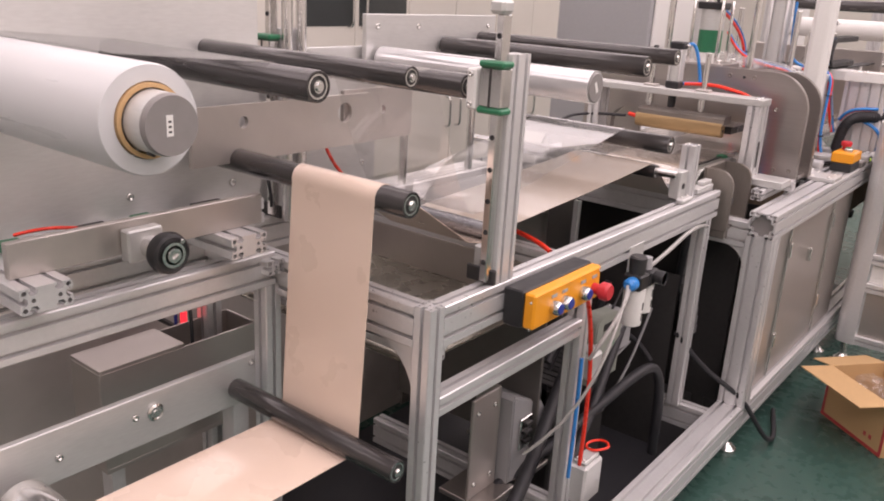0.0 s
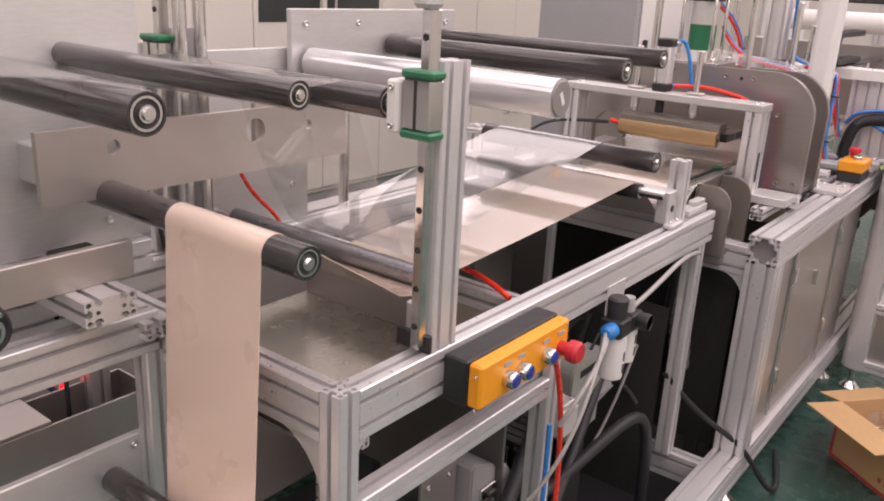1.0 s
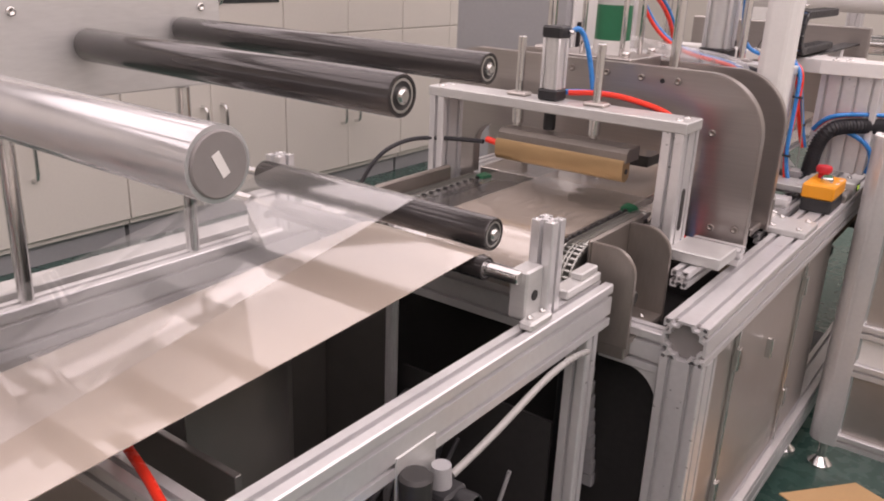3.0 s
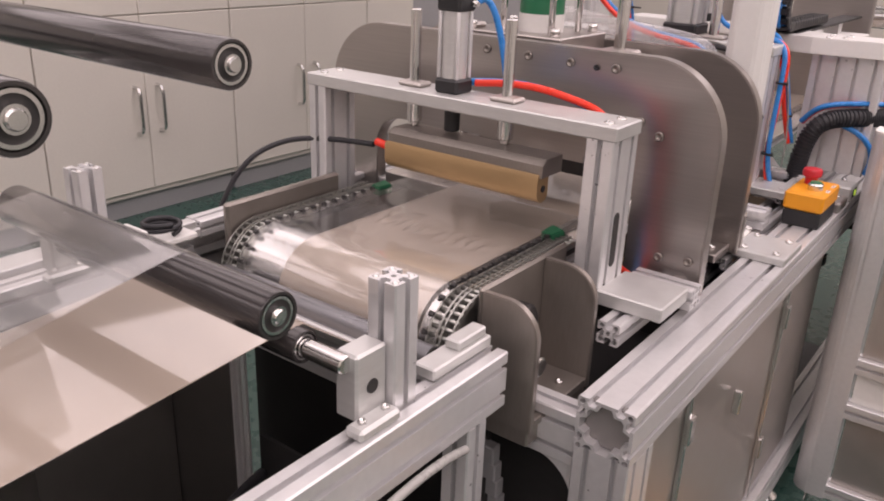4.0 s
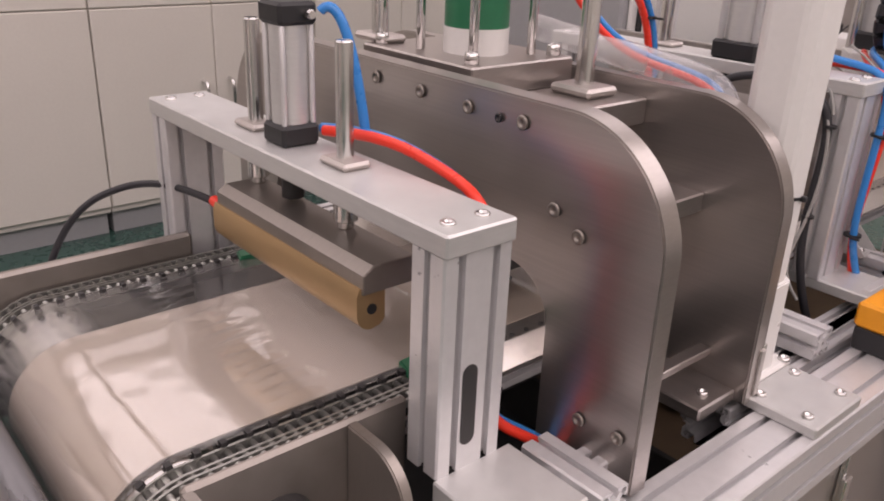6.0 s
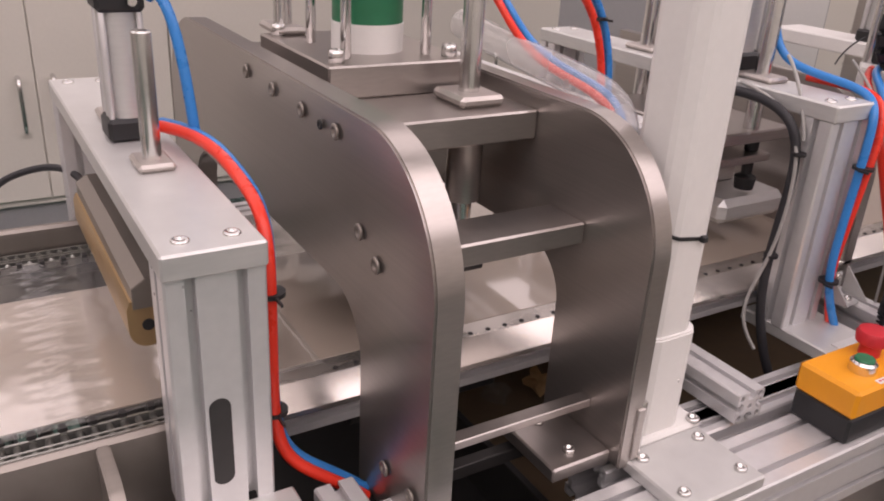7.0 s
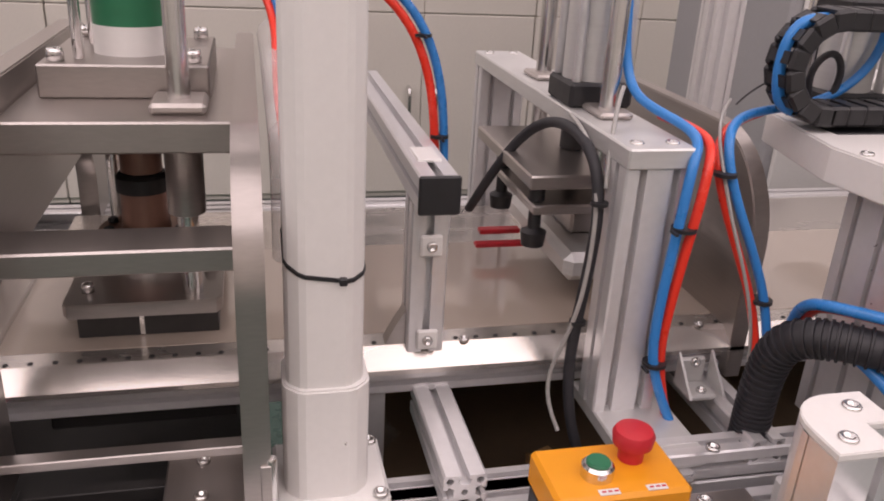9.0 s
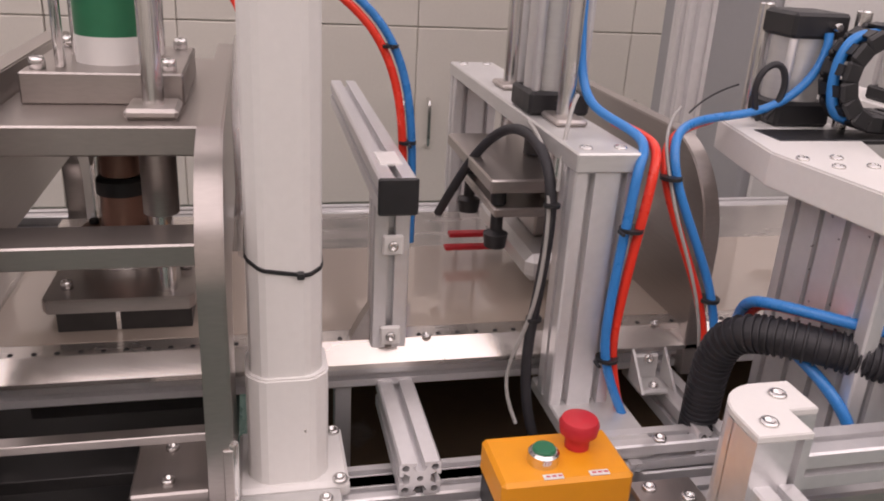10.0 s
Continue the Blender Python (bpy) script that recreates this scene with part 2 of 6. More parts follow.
def thing(name, base, label, category, group="", kind=""):
    ob = new(name)
    ob.location = Vector(base) + SHIFT
    ob.empty_display_size = 0.05
    return tagged(ob, label, category, group, kind)


def origin_of(ob):
    m = Matrix.Translation(ob.location)
    return origin_of(ob.parent) @ ob.matrix_parent_inverse @ m if ob.parent else m


def part(name, bm, material, parent=None, label="", smooth=False):
    """Links a bmesh as one mesh object; its coordinates are the world's."""
    me = bpy.data.meshes.new(name)
    bmesh.ops.translate(bm, verts=bm.verts, vec=SHIFT)
    if smooth:
        for f in bm.faces:
            f.smooth = True
    for e in bm.edges:
        if len(e.link_faces) == 2 and e.calc_face_angle(0) > 0.6:
            e.smooth = False
    bm.to_mesh(me)
    bm.free()
    me.materials.append(material)
    ob = new(name, me)
    if parent is not None:
        ob.parent = parent
        ob.matrix_parent_inverse = origin_of(parent).inverted()
    return tagged(ob, label)


def B():
    return bmesh.new()


def tube(name, pts, r, material, parent=None, label="", res=3):
    """A bent hose through points, as a mesh."""
    cu = bpy.data.curves.new(name, "CURVE")
    cu.dimensions, cu.bevel_depth, cu.bevel_resolution, cu.use_fill_caps = "3D", r, res, True
    sp = cu.splines.new("NURBS")
    sp.points.add(len(pts) - 1)
    for p, q in zip(sp.points, pts):
        p.co = (*(Vector(q) + SHIFT), 1)
    sp.use_endpoint_u, sp.order_u, sp.resolution_u = True, min(4, len(pts)), 5
    tmp = bpy.data.objects.new(name, cu)
    scene.collection.objects.link(tmp)
    dg = bpy.context.evaluated_depsgraph_get()
    me = bpy.data.meshes.new_from_object(tmp.evaluated_get(dg))
    bpy.data.objects.remove(tmp)
    bpy.data.curves.remove(cu)
    me.materials.clear()
    me.materials.append(material)
    for f in me.polygons:
        f.use_smooth = True
    ob = new(name, me)
    if parent is not None:
        ob.parent = parent
        ob.matrix_parent_inverse = origin_of(parent).inverted()
    return tagged(ob, label)


def bolt(bm, p, axis, r=0.0065, high=0.004):
    """A socket-head screw with a hollow, its head standing along axis from p."""
    p, a = Vector(p), Vector(axis)
    return lathe(bm, p, p + a * high, [(0, r), (0.7, r), (1, r * 0.85), (1, r * 0.5), (0.3, r * 0.45), (0.3, 0)], 12)


SCREWS = {}


def screws(parent, places, axis=(0, 0, 1), r=0.0065, high=0.004, name="screw", material=None):
    """Socket screws, each a part of its own on one shared mesh."""
    key = (axis, r, high)
    if key not in SCREWS:
        bm = bolt(B(), (0, 0, 0), axis, r, high)
        SCREWS[key] = bpy.data.meshes.new(name)
        bm.to_mesh(SCREWS[key])
        bm.free()
        SCREWS[key].materials.append(material or BRIGHT)
    for p in places:
        ob = new(name, SCREWS[key])
        ob.location = Vector(p) + SHIFT
        ob.parent = parent
        ob.matrix_parent_inverse = origin_of(parent).inverted()


def roller(name, y, z, r, x0, x1, material, label, shaft=True, tip=0.0, group="rollers of the line"):
    ob = thing(name, ((x0 + x1) / 2, y, z), label, "roller", group)
    L = x1 - x0
    part("shell", lathe(B(), (x0, y, z), (x1, y, z), [(0, r * 0.7), (0, r * 0.97), (0.004, r), (1 - 0.004, r), (1, r * 0.96), (1, r * 0.84), (1 - 0.008 / L, r * 0.8), (1 - 0.008 / L, r * 0.5)], 32), material, ob)
    part("bearing", lathe(B(), (x1 - 0.008, y, z), (x1 + 0.001, y, z), [(0, r * 0.78), (0.8, r * 0.78), (0.8, r * 0.66), (0.5, r * 0.64)], 24), BRIGHT, ob, "bright ball bearing in the end")
    part("bearing_seal", lathe(B(), (x1 - 0.006, y, z), (x1 - 0.0025, y, z), [(0, r * 0.66), (1, r * 0.66), (1, r * 0.42), (1, 0)], 24), DARK, ob, "dark bearing seal")
    part("bearing_ring", lathe(B(), (x1 - 0.005, y, z), (x1 + 0.001, y, z), [(0, r * 0.42), (1, r * 0.40), (1, 0)], 20), BRIGHT, ob)
    if shaft:
        part("shaft", rod(B(), (x0 - 0.06, y, z), (x1 + 0.004 + tip, y, z), r * 0.3), BRIGHT, ob, "steel shaft")
    return ob


# ---- room ----
floor_ob = part("floor", box(B(), -7, 4, -4, 11, -0.1, 0, 0), FLOOR)
tagged(floor_ob, "glossy dark green painted concrete floor", "floor", kind="structure")
for nm, dims in (("wall_west", (-7.1, -7, -4, 11)), ("wall_east", (4, 4.1, -4, 11)), ("wall_north", (-7, 4, 11, 11.1)), ("wall_south", (-7, 4, -4.1, -4))):
    tagged(part(nm, box(B(), *dims, 0, 4.2, 0), CREAM), "plain cream painted workshop wall", "wall", kind="structure")
tagged(part("ceiling", box(B(), -7, 4, -4, 11, 4.2, 4.3, 0), GREY_TILE), "pale grey workshop ceiling", "ceiling", kind="structure")


def ceiling_lamp(x, y):
    ob = thing("ceiling_light", (x, y, 4.0), "large white ceiling light panel with a bright diffuser", "lamp", "ceiling lights")
    part("housing", box(B(), x - 1.02, x + 1.02, y - 1.42, y + 1.42, 4.06, 4.2, 0.01), WHITE, ob)
    part("diffuser", box(B(), x - 0.99, x + 0.99, y - 1.39, y + 1.39, 4.03, 4.06, 0.005), LAMP, ob)
    lamp = bpy.data.lights.new("ceiling_light", "AREA")
    lamp.shape, lamp.size, lamp.size_y, lamp.energy, lamp.color = "RECTANGLE", 1.96, 2.76, (45 if x < -1 else 85), (1.0, 0.97, 0.93)
    lo = new("lamp", lamp)
    lo.location = (x, y, 4.02)


for lx in (-5.2, -2.6, 0.3, 2.4):
    for ly in (-1.5, 1.6, 4.7, 7.8):
        ceiling_lamp(lx, ly)


# ---- far white cupboards ----
def cupboard(y0, y1, glazed=False, x=-3.7):
    ob = thing("cupboard", (x, (y0 + y1) / 2, 0), "tall cream steel cupboard with glazed upper doors" if glazed else "tall cream steel cupboard with double doors and bar handles", "cupboard", "row of cupboards")
    part("body", box(B(), x - 0.55, x - 0.02, y0, y1, 0.1, 2.3, 0.004), CREAM, ob)
    part("plinth", box(B(), x - 0.5, x - 0.05, y0 + 0.01, y1 - 0.01, 0, 0.1, 0), GREY_PAINT, ob, "grey recessed plinth")
    mid = (y0 + y1) / 2
    for a, b, s in ((y0 + 0.001, mid - 0.0015, 1), (mid + 0.0015, y1 - 0.001, -1)):
        d = part("door", box(B(), x - 0.02, x, a, b, 0.13, 0.95, 0.004), CREAM, ob)
        hy = (b - 0.06) if s > 0 else (a + 0.06)
        bm = tube("handle", [(x, hy, 0.41), (x + 0.045, hy, 0.41), (x + 0.045, hy, 0.46), (x + 0.045, hy, 0.58), (x + 0.045, hy, 0.63), (x, hy, 0.63)], 0.009, BRIGHT, d, "bright bar handle")
        g = part("upper_door", box(B(), x - 0.02, x, a, b, 0.954, 2.28, 0.004), CREAM, ob)
        if glazed:
            part("pane", box(B(), x, x + 0.004, a + 0.03, b - 0.03, 1.135, 2.2, 0.001), GLASS_DARK, g, "dark glass pane")
            tube("handle", [(x, hy, 1.13), (x + 0.045, hy, 1.13), (x + 0.045, hy, 1.18), (x + 0.045, hy, 1.30), (x + 0.045, hy, 1.35), (x, hy, 1.35)], 0.009, BRIGHT, g, "bright bar handle")
    return ob


yy = 3.37 - 4 * 1.034
for k in range(9):
    cupboard(yy, yy + 1.03, k == 4)
    yy += 1.034


# ---- unwinder frame ----
def frame_post(parent, x0, x1, y0, y1, z0, z1, name="post"):
    return part(name, extrusion(B(), "z", z0, z1, (x0 + x1) / 2, (y0 + y1) / 2, x1 - x0, y1 - y0), ALU, parent)


def rail_y(parent, x0, x1, z0, z1, y0, y1, name="rail"):
    return part(name, extrusion(B(), "y", y0, y1, (x0 + x1) / 2, (z0 + z1) / 2, x1 - x0, z1 - z0), ALU, parent)


def rail_x(parent, y0, y1, z0, z1, x0, x1, name="rail"):
    return part(name, extrusion(B(), "x", x0, x1, (y0 + y1) / 2, (z0 + z1) / 2, y1 - y0, z1 - z0), ALU, parent)


uf = thing("unwinder_machine", (-1.1, 1.7, 0), "silver slotted aluminium machine frame of the unwinder", "machine frame")
frame_post(uf, -0.80, -0.76, 1.075, 1.115, 0.06, 0.872)
rail_y(uf, -0.80, -0.76, 0.79, 0.87, 1.115, 2.44)
rail_y(uf, -0.80, -0.76, 0.65, 0.69, 1.115, 1.64)
frame_post(uf, -0.80, -0.76, 1.64, 1.68, 0.18, 0.79)
frame_post(uf, -0.80, -0.76, 2.36, 2.40, 0.18, 0.79)
rail_x(uf, 1.075, 1.115, 0.79, 0.87, -1.40, -0.80)
rail_x(uf, 2.36, 2.40, 0.77, 0.85, -1.40, -0.80)
rail_x(uf, 1.64, 1.68, 0.10, 0.18, -1.40, -0.76)
rail_y(uf, -1.44, -1.40, 0.79, 0.87, 0.2, 2.44)
frame_post(uf, -1.44, -1.40, 1.075, 1.115, 0.06, 0.79)
frame_post(uf, -1.44, -1.40, 2.36, 2.40, 0.06, 0.79)
for px, py in ((-0.78, 1.095), (-1.42, 1.095), (-1.42, 2.38)):
    part("foot", lathe(B(), (px, py, 0), (px, py, 0.06), [(0, 0.03), (0.15, 0.03), (0.4, 0.012), (1, 0.01)], 16), BRIGHT, uf)

# ---- main table ----
tf = thing("press_table", (-1.07, 3.2, 0), "silver slotted aluminium table frame of the press", "machine frame")
rail_y(tf, -0.68, -0.60, 0.735, 0.815, 2.49, 4.6)
rail_y(tf, -1.54, -1.46, 0.735, 0.815, 2.2, 5.2)
part("end_plug", box(B(), -0.6745, -0.6055, 2.505, 2.515, 0.7405, 0.8095, 0.003), CAP, tf, "grey plug inside the profile")
frame_post(tf, -0.68, -0.60, 2.49, 2.57, 0.18, 0.735)
rail_y(tf, -0.68, -0.60, 0.10, 0.18, 1.62, 4.6)
rail_x(tf, 2.50, 2.54, 0.695, 0.775, -0.80, -0.68)
rail_x(tf, 2.38, 2.42, 0.10, 0.18, -1.46, -0.68)
frame_post(tf, -1.54, -1.46, 2.49, 2.57, 0.06, 0.735)
for py in (2.53, 3.6, 4.5):
    for px in (-0.64, -1.5):
        part("foot", lathe(B(), (px, py, 0), (px, py, 0.10), [(0, 0.035), (0.1, 0.035), (0.3, 0.012), (1, 0.01)], 16), BRIGHT, tf)
part("panel", box(B(), -0.645, -0.625, 2.57, 3.62, 0.18, 0.735, 0.001), STAIN, tf, "dull stainless sheet panel")

# ---- web and films ----
def sheet(name, path, x0, x1, material, label, category="film", thick=0.0012, kind=""):
    """A taut sheet along a path of (y, z), from x0 to x1."""
    bm = B()
    pts = [Vector((0, y, z)) for y, z in path]
    rows = []
    nx = 14
    for i, p in enumerate(pts):
        d = (pts[min(i + 1, len(pts) - 1)] - pts[max(i - 1, 0)]).normalized()
        nrm = Vector((0, -d.z, d.y))
        rows.append([[bm.verts.new((x0 + (x1 - x0) * k / nx, p.y + s * nrm.y * thick / 2, p.z + s * nrm.z * thick / 2)) for k in range(nx + 1)] for s in (1, -1)])
    fs = []
    for a, b in zip(rows, rows[1:]):
        for k in range(nx):
            fs.append(bm.faces.new((a[0][k], a[0][k + 1], b[0][k + 1], b[0][k])))
            fs.append(bm.faces.new((a[1][k], b[1][k], b[1][k + 1], a[1][k + 1])))
        for k in (0, nx):
            fs.append(bm.faces.new((a[0][k], b[0][k], b[1][k], a[1][k])))
    bmesh.ops.recalc_face_normals(bm, faces=fs)
    ob = part(name, bm, material, None, smooth=True)
    return tagged(ob, label, category, kind=kind)


def arc(cy, cz, r, a0, a1, n=8):
    return [(cy + r * math.cos(radians(a0 + (a1 - a0) * k / n)), cz + r * math.sin(radians(a0 + (a1 - a0) * k / n))) for k in range(n + 1)]


sheet("film_strip", [(0.53, 0.583)] + arc(0.985, 0.604, 0.0225, -90, 0, 6) + [(1.034, 1.05)] + arc(1.058, 1.056, 0.0245, 180, 70, 6) + [(1.312, 0.923), (1.39, 0.905)], -1.068, -0.862, TAN, "tan paper film strip running over a roller")
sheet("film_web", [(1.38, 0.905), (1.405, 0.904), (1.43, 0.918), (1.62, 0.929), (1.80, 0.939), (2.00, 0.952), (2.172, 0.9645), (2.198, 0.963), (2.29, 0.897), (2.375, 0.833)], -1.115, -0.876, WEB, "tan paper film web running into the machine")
sheet("clear_film", [(1.265, 1.235), (1.30, 1.14), (1.35, 1.03), (1.39, 0.962), (1.41, 0.949), (1.44, 0.950), (1.62, 0.982), (1.85, 1.024), (2.072, 1.064)] + arc(2.088, 1.041, 0.0245, 110, 10, 8) + [(2.19, 0.972)], -1.205, -0.925, FILM, "clear plastic film rising over a guide roller")

# ---- rollers ----
roller("roller", 1.058, 1.056, 0.0235, -1.32, -0.80, DARK_ROLL, "dark grey coated guide roller with bright end bearing")
roller("roller", 0.846, 1.263, 0.023, -1.35, -0.80, DARK_ROLL, "dark grey coated guide roller with bright end bearing")
roller("roller", 1.045, 1.266, 0.018, -1.35, -0.80, DARK_ROLL, "black coated guide roller")
roller("roller", 0.985, 0.604, 0.021, -1.185, -0.745, DARK_ROLL, "dark grey coated guide roller low over the strip")
roller("roller", 2.088, 1.041, 0.0235, -1.25, -0.79, DARK_ROLL, "dark grey coated guide roller under the clear film")
roller("roller", 1.885, 1.25, 0.0245, -1.40, -0.79, DARK_ROLL, "dark grey coated guide roller with bright end bearing")
roller("roller", 2.053, 1.266, 0.02, -1.40, -0.79, DARK_ROLL, "dark brown coated guide roller")
roller("roller", 2.385, 0.852, 0.0185, -1.25, -0.84, GREY_ROLL, "grey steel roller before the chain drum", tip=0.04)

# ---- rolls ----
fr = thing("film_roll", (-1.1, 0.602, 1.17), "large milky plastic film roll on a grey hub", "film roll")
part("roll", lathe(B(), (-1.40, 0.602, 1.234), (-0.83, 0.602, 1.234), [(0, 0.045), (0, 0.066), (0.01, 0.068), (0.99, 0.068), (1, 0.066), (1, 0.047), (0.97, 0.045)], 48), MILK, fr)
part("core", lathe(B(), (-1.40, 0.602, 1.234), (-0.826, 0.602, 1.234), [(0, 0.039), (0, 0.0455), (1, 0.0455), (1, 0.040), (0.95, 0.039)], 40), CARD, fr, "brown cardboard core")
# the grey holds the shade of the end face turned from the light
part("hub", lathe(B(), (-1.42, 0.602, 1.234), (-0.785, 0.602, 1.234), [(0, 0.037), (0.99, 0.037), (1, 0.0355)], 40), CAP, fr, "chuck hub, coloured grey for its shaded end face")
part("hub_ring", lathe(B(), (-0.826, 0.602, 1.234), (-0.794, 0.602, 1.234), [(0, 0.0378), (1, 0.0378), (1, 0.036)], 40), ALU_PLATE, fr, "pale ring of the chuck")
part("hub_screw", bolt(B(), (-0.805, 0.585, 1.2005), (0, -0.45, -0.89), 0.0055, 0.003), DARK, fr)
dr = thing("clear_film_roll", (-1.1, 1.653, 1.18), "small clear plastic film roll with a grey plug", "film roll")
part("roll", lathe(B(), (-1.40, 1.635, 1.217), (-0.79, 1.635, 1.217), [(0, 0.02), (0, 0.035), (1, 0.035), (1, 0.030)], 40), ROLL_FILM, dr)
part("label", box(B(), -0.7872, -0.7865, 1.631, 1.640, 1.205, 1.229, 0, Matrix.Translation((0, 1.635, 1.217)) @ Matrix.Rotation(radians(28), 4, "X") @ Matrix.Translation((0, -1.635, -1.217))), WHITE, dr, "small white label")
part("label", box(B(), -0.7852, -0.7845, 0.594, 0.603, 1.222, 1.247, 0, Matrix.Translation((0, 0.0, 0))), WHITE, fr, "small white label")
for zz in (1.226, 1.232, 1.238):
    part("label_bar", box(B(), -0.7845, -0.7842, 0.5965, 0.6005, zz, zz + 0.0025, 0), BLACK, fr)
part("plug", lathe(B(), (-0.80, 1.635, 1.217), (-0.787, 1.635, 1.217), [(0, 0.0305), (0.9, 0.0305), (1, 0.029), (1, 0)], 40), CAP, dr, "grey end plug")

# ---- sealing portal ----
def portal(y0, y1, x0, x1, ztop, zbot, label, beam=0.022):
    ob = thing("portal", ((x0 + x1) / 2, (y0 + y1) / 2, zbot), label, "portal", "tool portals")
    part("beam", box(B(), x0, x1, y0, y1, ztop - beam, ztop, 0.002), ALU_PLATE, ob)
    c = (y0 + y1) / 2
    for a, b in ((x0 + 0.003, x0 + 0.043), (x1 - 0.048, x1 - 0.003)):
        part("upright", extrusion(B(), "z", zbot, ztop - beam, (a + b) / 2, c, b - a, y1 - y0 - 0.002), ALU, ob)
    screws(ob, [(xb, c + 0.02 * s, ztop - 0.002) for xb in (x1 - 0.024, x0 + 0.024) for s in (-1, 1)], (0, 0, 1), 0.0075)
    return ob


p1 = portal(2.682, 2.764, -1.365, -0.755, 1.12, 0.875, "silver aluminium portal over the sealing bar")
part("foot_plate", box(B(), -0.76, -0.655, 2.68, 2.78, 0.852, 0.875, 0.002), ALU_PLATE, p1)
p2 = portal(3.494, 3.570, -1.39, -0.787, 1.157, 0.848, "silver aluminium portal over the punching tool")
part("foot_plate", box(B(), -0.86, -0.70, 3.497, 3.590, 0.830, 0.848, 0.002), ALU_PLATE, p2)
part("foot_rail", extrusion(B(), "x", -0.86, -0.69, 3.555, 0.8225, 0.04, 0.015), ALU, p2)
part("slot", prism(B(), [(2.719 + 0.009 * math.cos(a * math.pi / 8), (0.978 if a < 9 else 0.910) + 0.009 * math.sin(a * math.pi / 8)) for a in list(range(0, 9)) + list(range(8, 17))[1:]], "x", -0.76, -0.7572), DARK, p1, "dark oblong slot")

# ---- press ----
set_origin(0, 0.008)
pr = thing("press", (-1.07, 3.0, 0.82), "brushed steel punch press with two rounded side plates", "press")


def side_plate(y0, y1, xr, zt, xw):
    def corner(cx, cz, r, a0, a1, n=26):
        return [(cx + r * math.cos(radians(a0 + (a1 - a0) * k / n)), cz + r * math.sin(radians(a0 + (a1 - a0) * k / n))) for k in range(n + 1)]
    xl, rad = -1.475, 0.125
    out = [(xr, 0.815)] + corner(xr - rad, zt - rad, rad, 0, 90) + corner(xl + rad, zt - rad, rad, 90, 180) + [(xl, 0.815), (xl + 0.12, 0.815)]
    out += corner(xl + 0.12 + 0.06, 1.01 - 0.06, 0.06, 180, 90, 8) + corner(xw - 0.06, 1.01 - 0.06, 0.06, 90, 0, 16) + [(xw, 0.815)]
    return prism(B(), out, "y", y0, y1, 0.002)


part("side_plate", side_plate(2.864, 2.892, -0.668, 1.187, -0.80), STEEL, pr, smooth=True)
part("side_plate", side_plate(3.111, 3.136, -0.687, 1.174, -0.818), STEEL, pr, smooth=True)
part("top_plate", box(B(), -1.34, -0.882, 2.892, 3.111, 1.122, 1.154, 0.002), STEEL, pr)
part("cross_bar", box(B(), -0.845, -0.785, 2.892, 3.111, 1.036, 1.060, 0.002), STEEL, pr)

set_origin()

# ---- white column ----
def rounded_square(x, y, h, c):
    """A square outline of half-width h with chamfered, softened corners."""
    e = c * 0.35
    q = [(h, -h + c), (h, h - c), (h - e * 0.4, h - c + e), (h - c + e, h - e * 0.4), (h - c, h)]
    pts = []
    for k in range(4):
        a = k * math.pi / 2
        pts += [(x + p[0] * math.cos(a) - p[1] * math.sin(a), y + p[0] * math.sin(a) + p[1] * math.cos(a)) for p in q[1:]]
    return pts


col = thing("support_column", (-0.73, 3.185, 0.815), "white rounded support column with a black cable tie", "column")
part("shaft", prism(B(), rounded_square(-0.748, 3.188, 0.0355, 0.018), "z", 0.94, 2.2), WHITE, col)
part("sleeve", prism(B(), rounded_square(-0.748, 3.189, 0.0405, 0.02), "z", 0.83, 0.955, 0.002), WHITE, col)
part("base", box(B(), -0.805, -0.70, 3.138, 3.25, 0.815, 0.834, 0.004), WHITE, col)

# ---- middle rail portal ----
set_origin(0.004, 0.020)
mp = thing("beam_stand", (-0.83, 3.31, 0.83), "silver slotted aluminium beam on a post with black cap", "stand")
rail_x(mp, 3.287, 3.329, 1.06, 1.10, -1.40, -0.828, "beam")
part("end_cap", box(B(), -0.828, -0.823, 3.286, 3.330, 1.059, 1.101, 0.002), BLACK, mp)
frame_post(mp, -0.900, -0.860, 3.287, 3.329, 0.87, 1.06)
rail_x(mp, 3.296, 3.340, 0.795, 0.835, -0.87, -0.694, "rail")
set_origin()

# ---- emergency stop box ----
set_origin(0.0085, 0.0)
es = thing("stop_box", (-0.645, 3.44, 0.815), "orange and black button box with a red stop button", "button box")
part("base", box(B(), -0.682, -0.607, 3.375, 3.505, 0.815, 0.850, 0.003), BLACK, es)
part("cover", box(B(), -0.684, -0.605, 3.373, 3.507, 0.850, 0.887, 0.004), ORANGE, es)

# ---- operating box ----
set_origin()
ob_ = thing("operating_box", (-0.72, 1.43, 0.78), "orange and black operating box with blue buttons", "button box")
part("base", box(B(), -0.76, -0.715, 1.298, 1.565, 0.785, 0.862, 0.003), BLACK, ob_)
part("cover", box(B(), -0.715, -0.69, 1.300, 1.563, 0.787, 0.860, 0.004), ORANGE, ob_)


# ---- left unwinder stand ----
lu = thing("unwinder_stand", (-1.3, 0.7, 0.8), "grey aluminium side plate of the film unwinder on slotted rails", "machine frame")
part("side_plate", box(B(), -1.345, -1.33, -0.6, 1.175, 0.952, 1.40, 0.002), ALU_PLATE, lu)
screws(lu, [(-1.33, 0.864, 0.996), (-1.33, 1.10, 0.99), (-1.33, 0.40, 0.99)], (1, 0, 0), 0.008)
rail_y(lu, -1.20, -1.16, 0.815, 0.885, -0.6, 1.07)
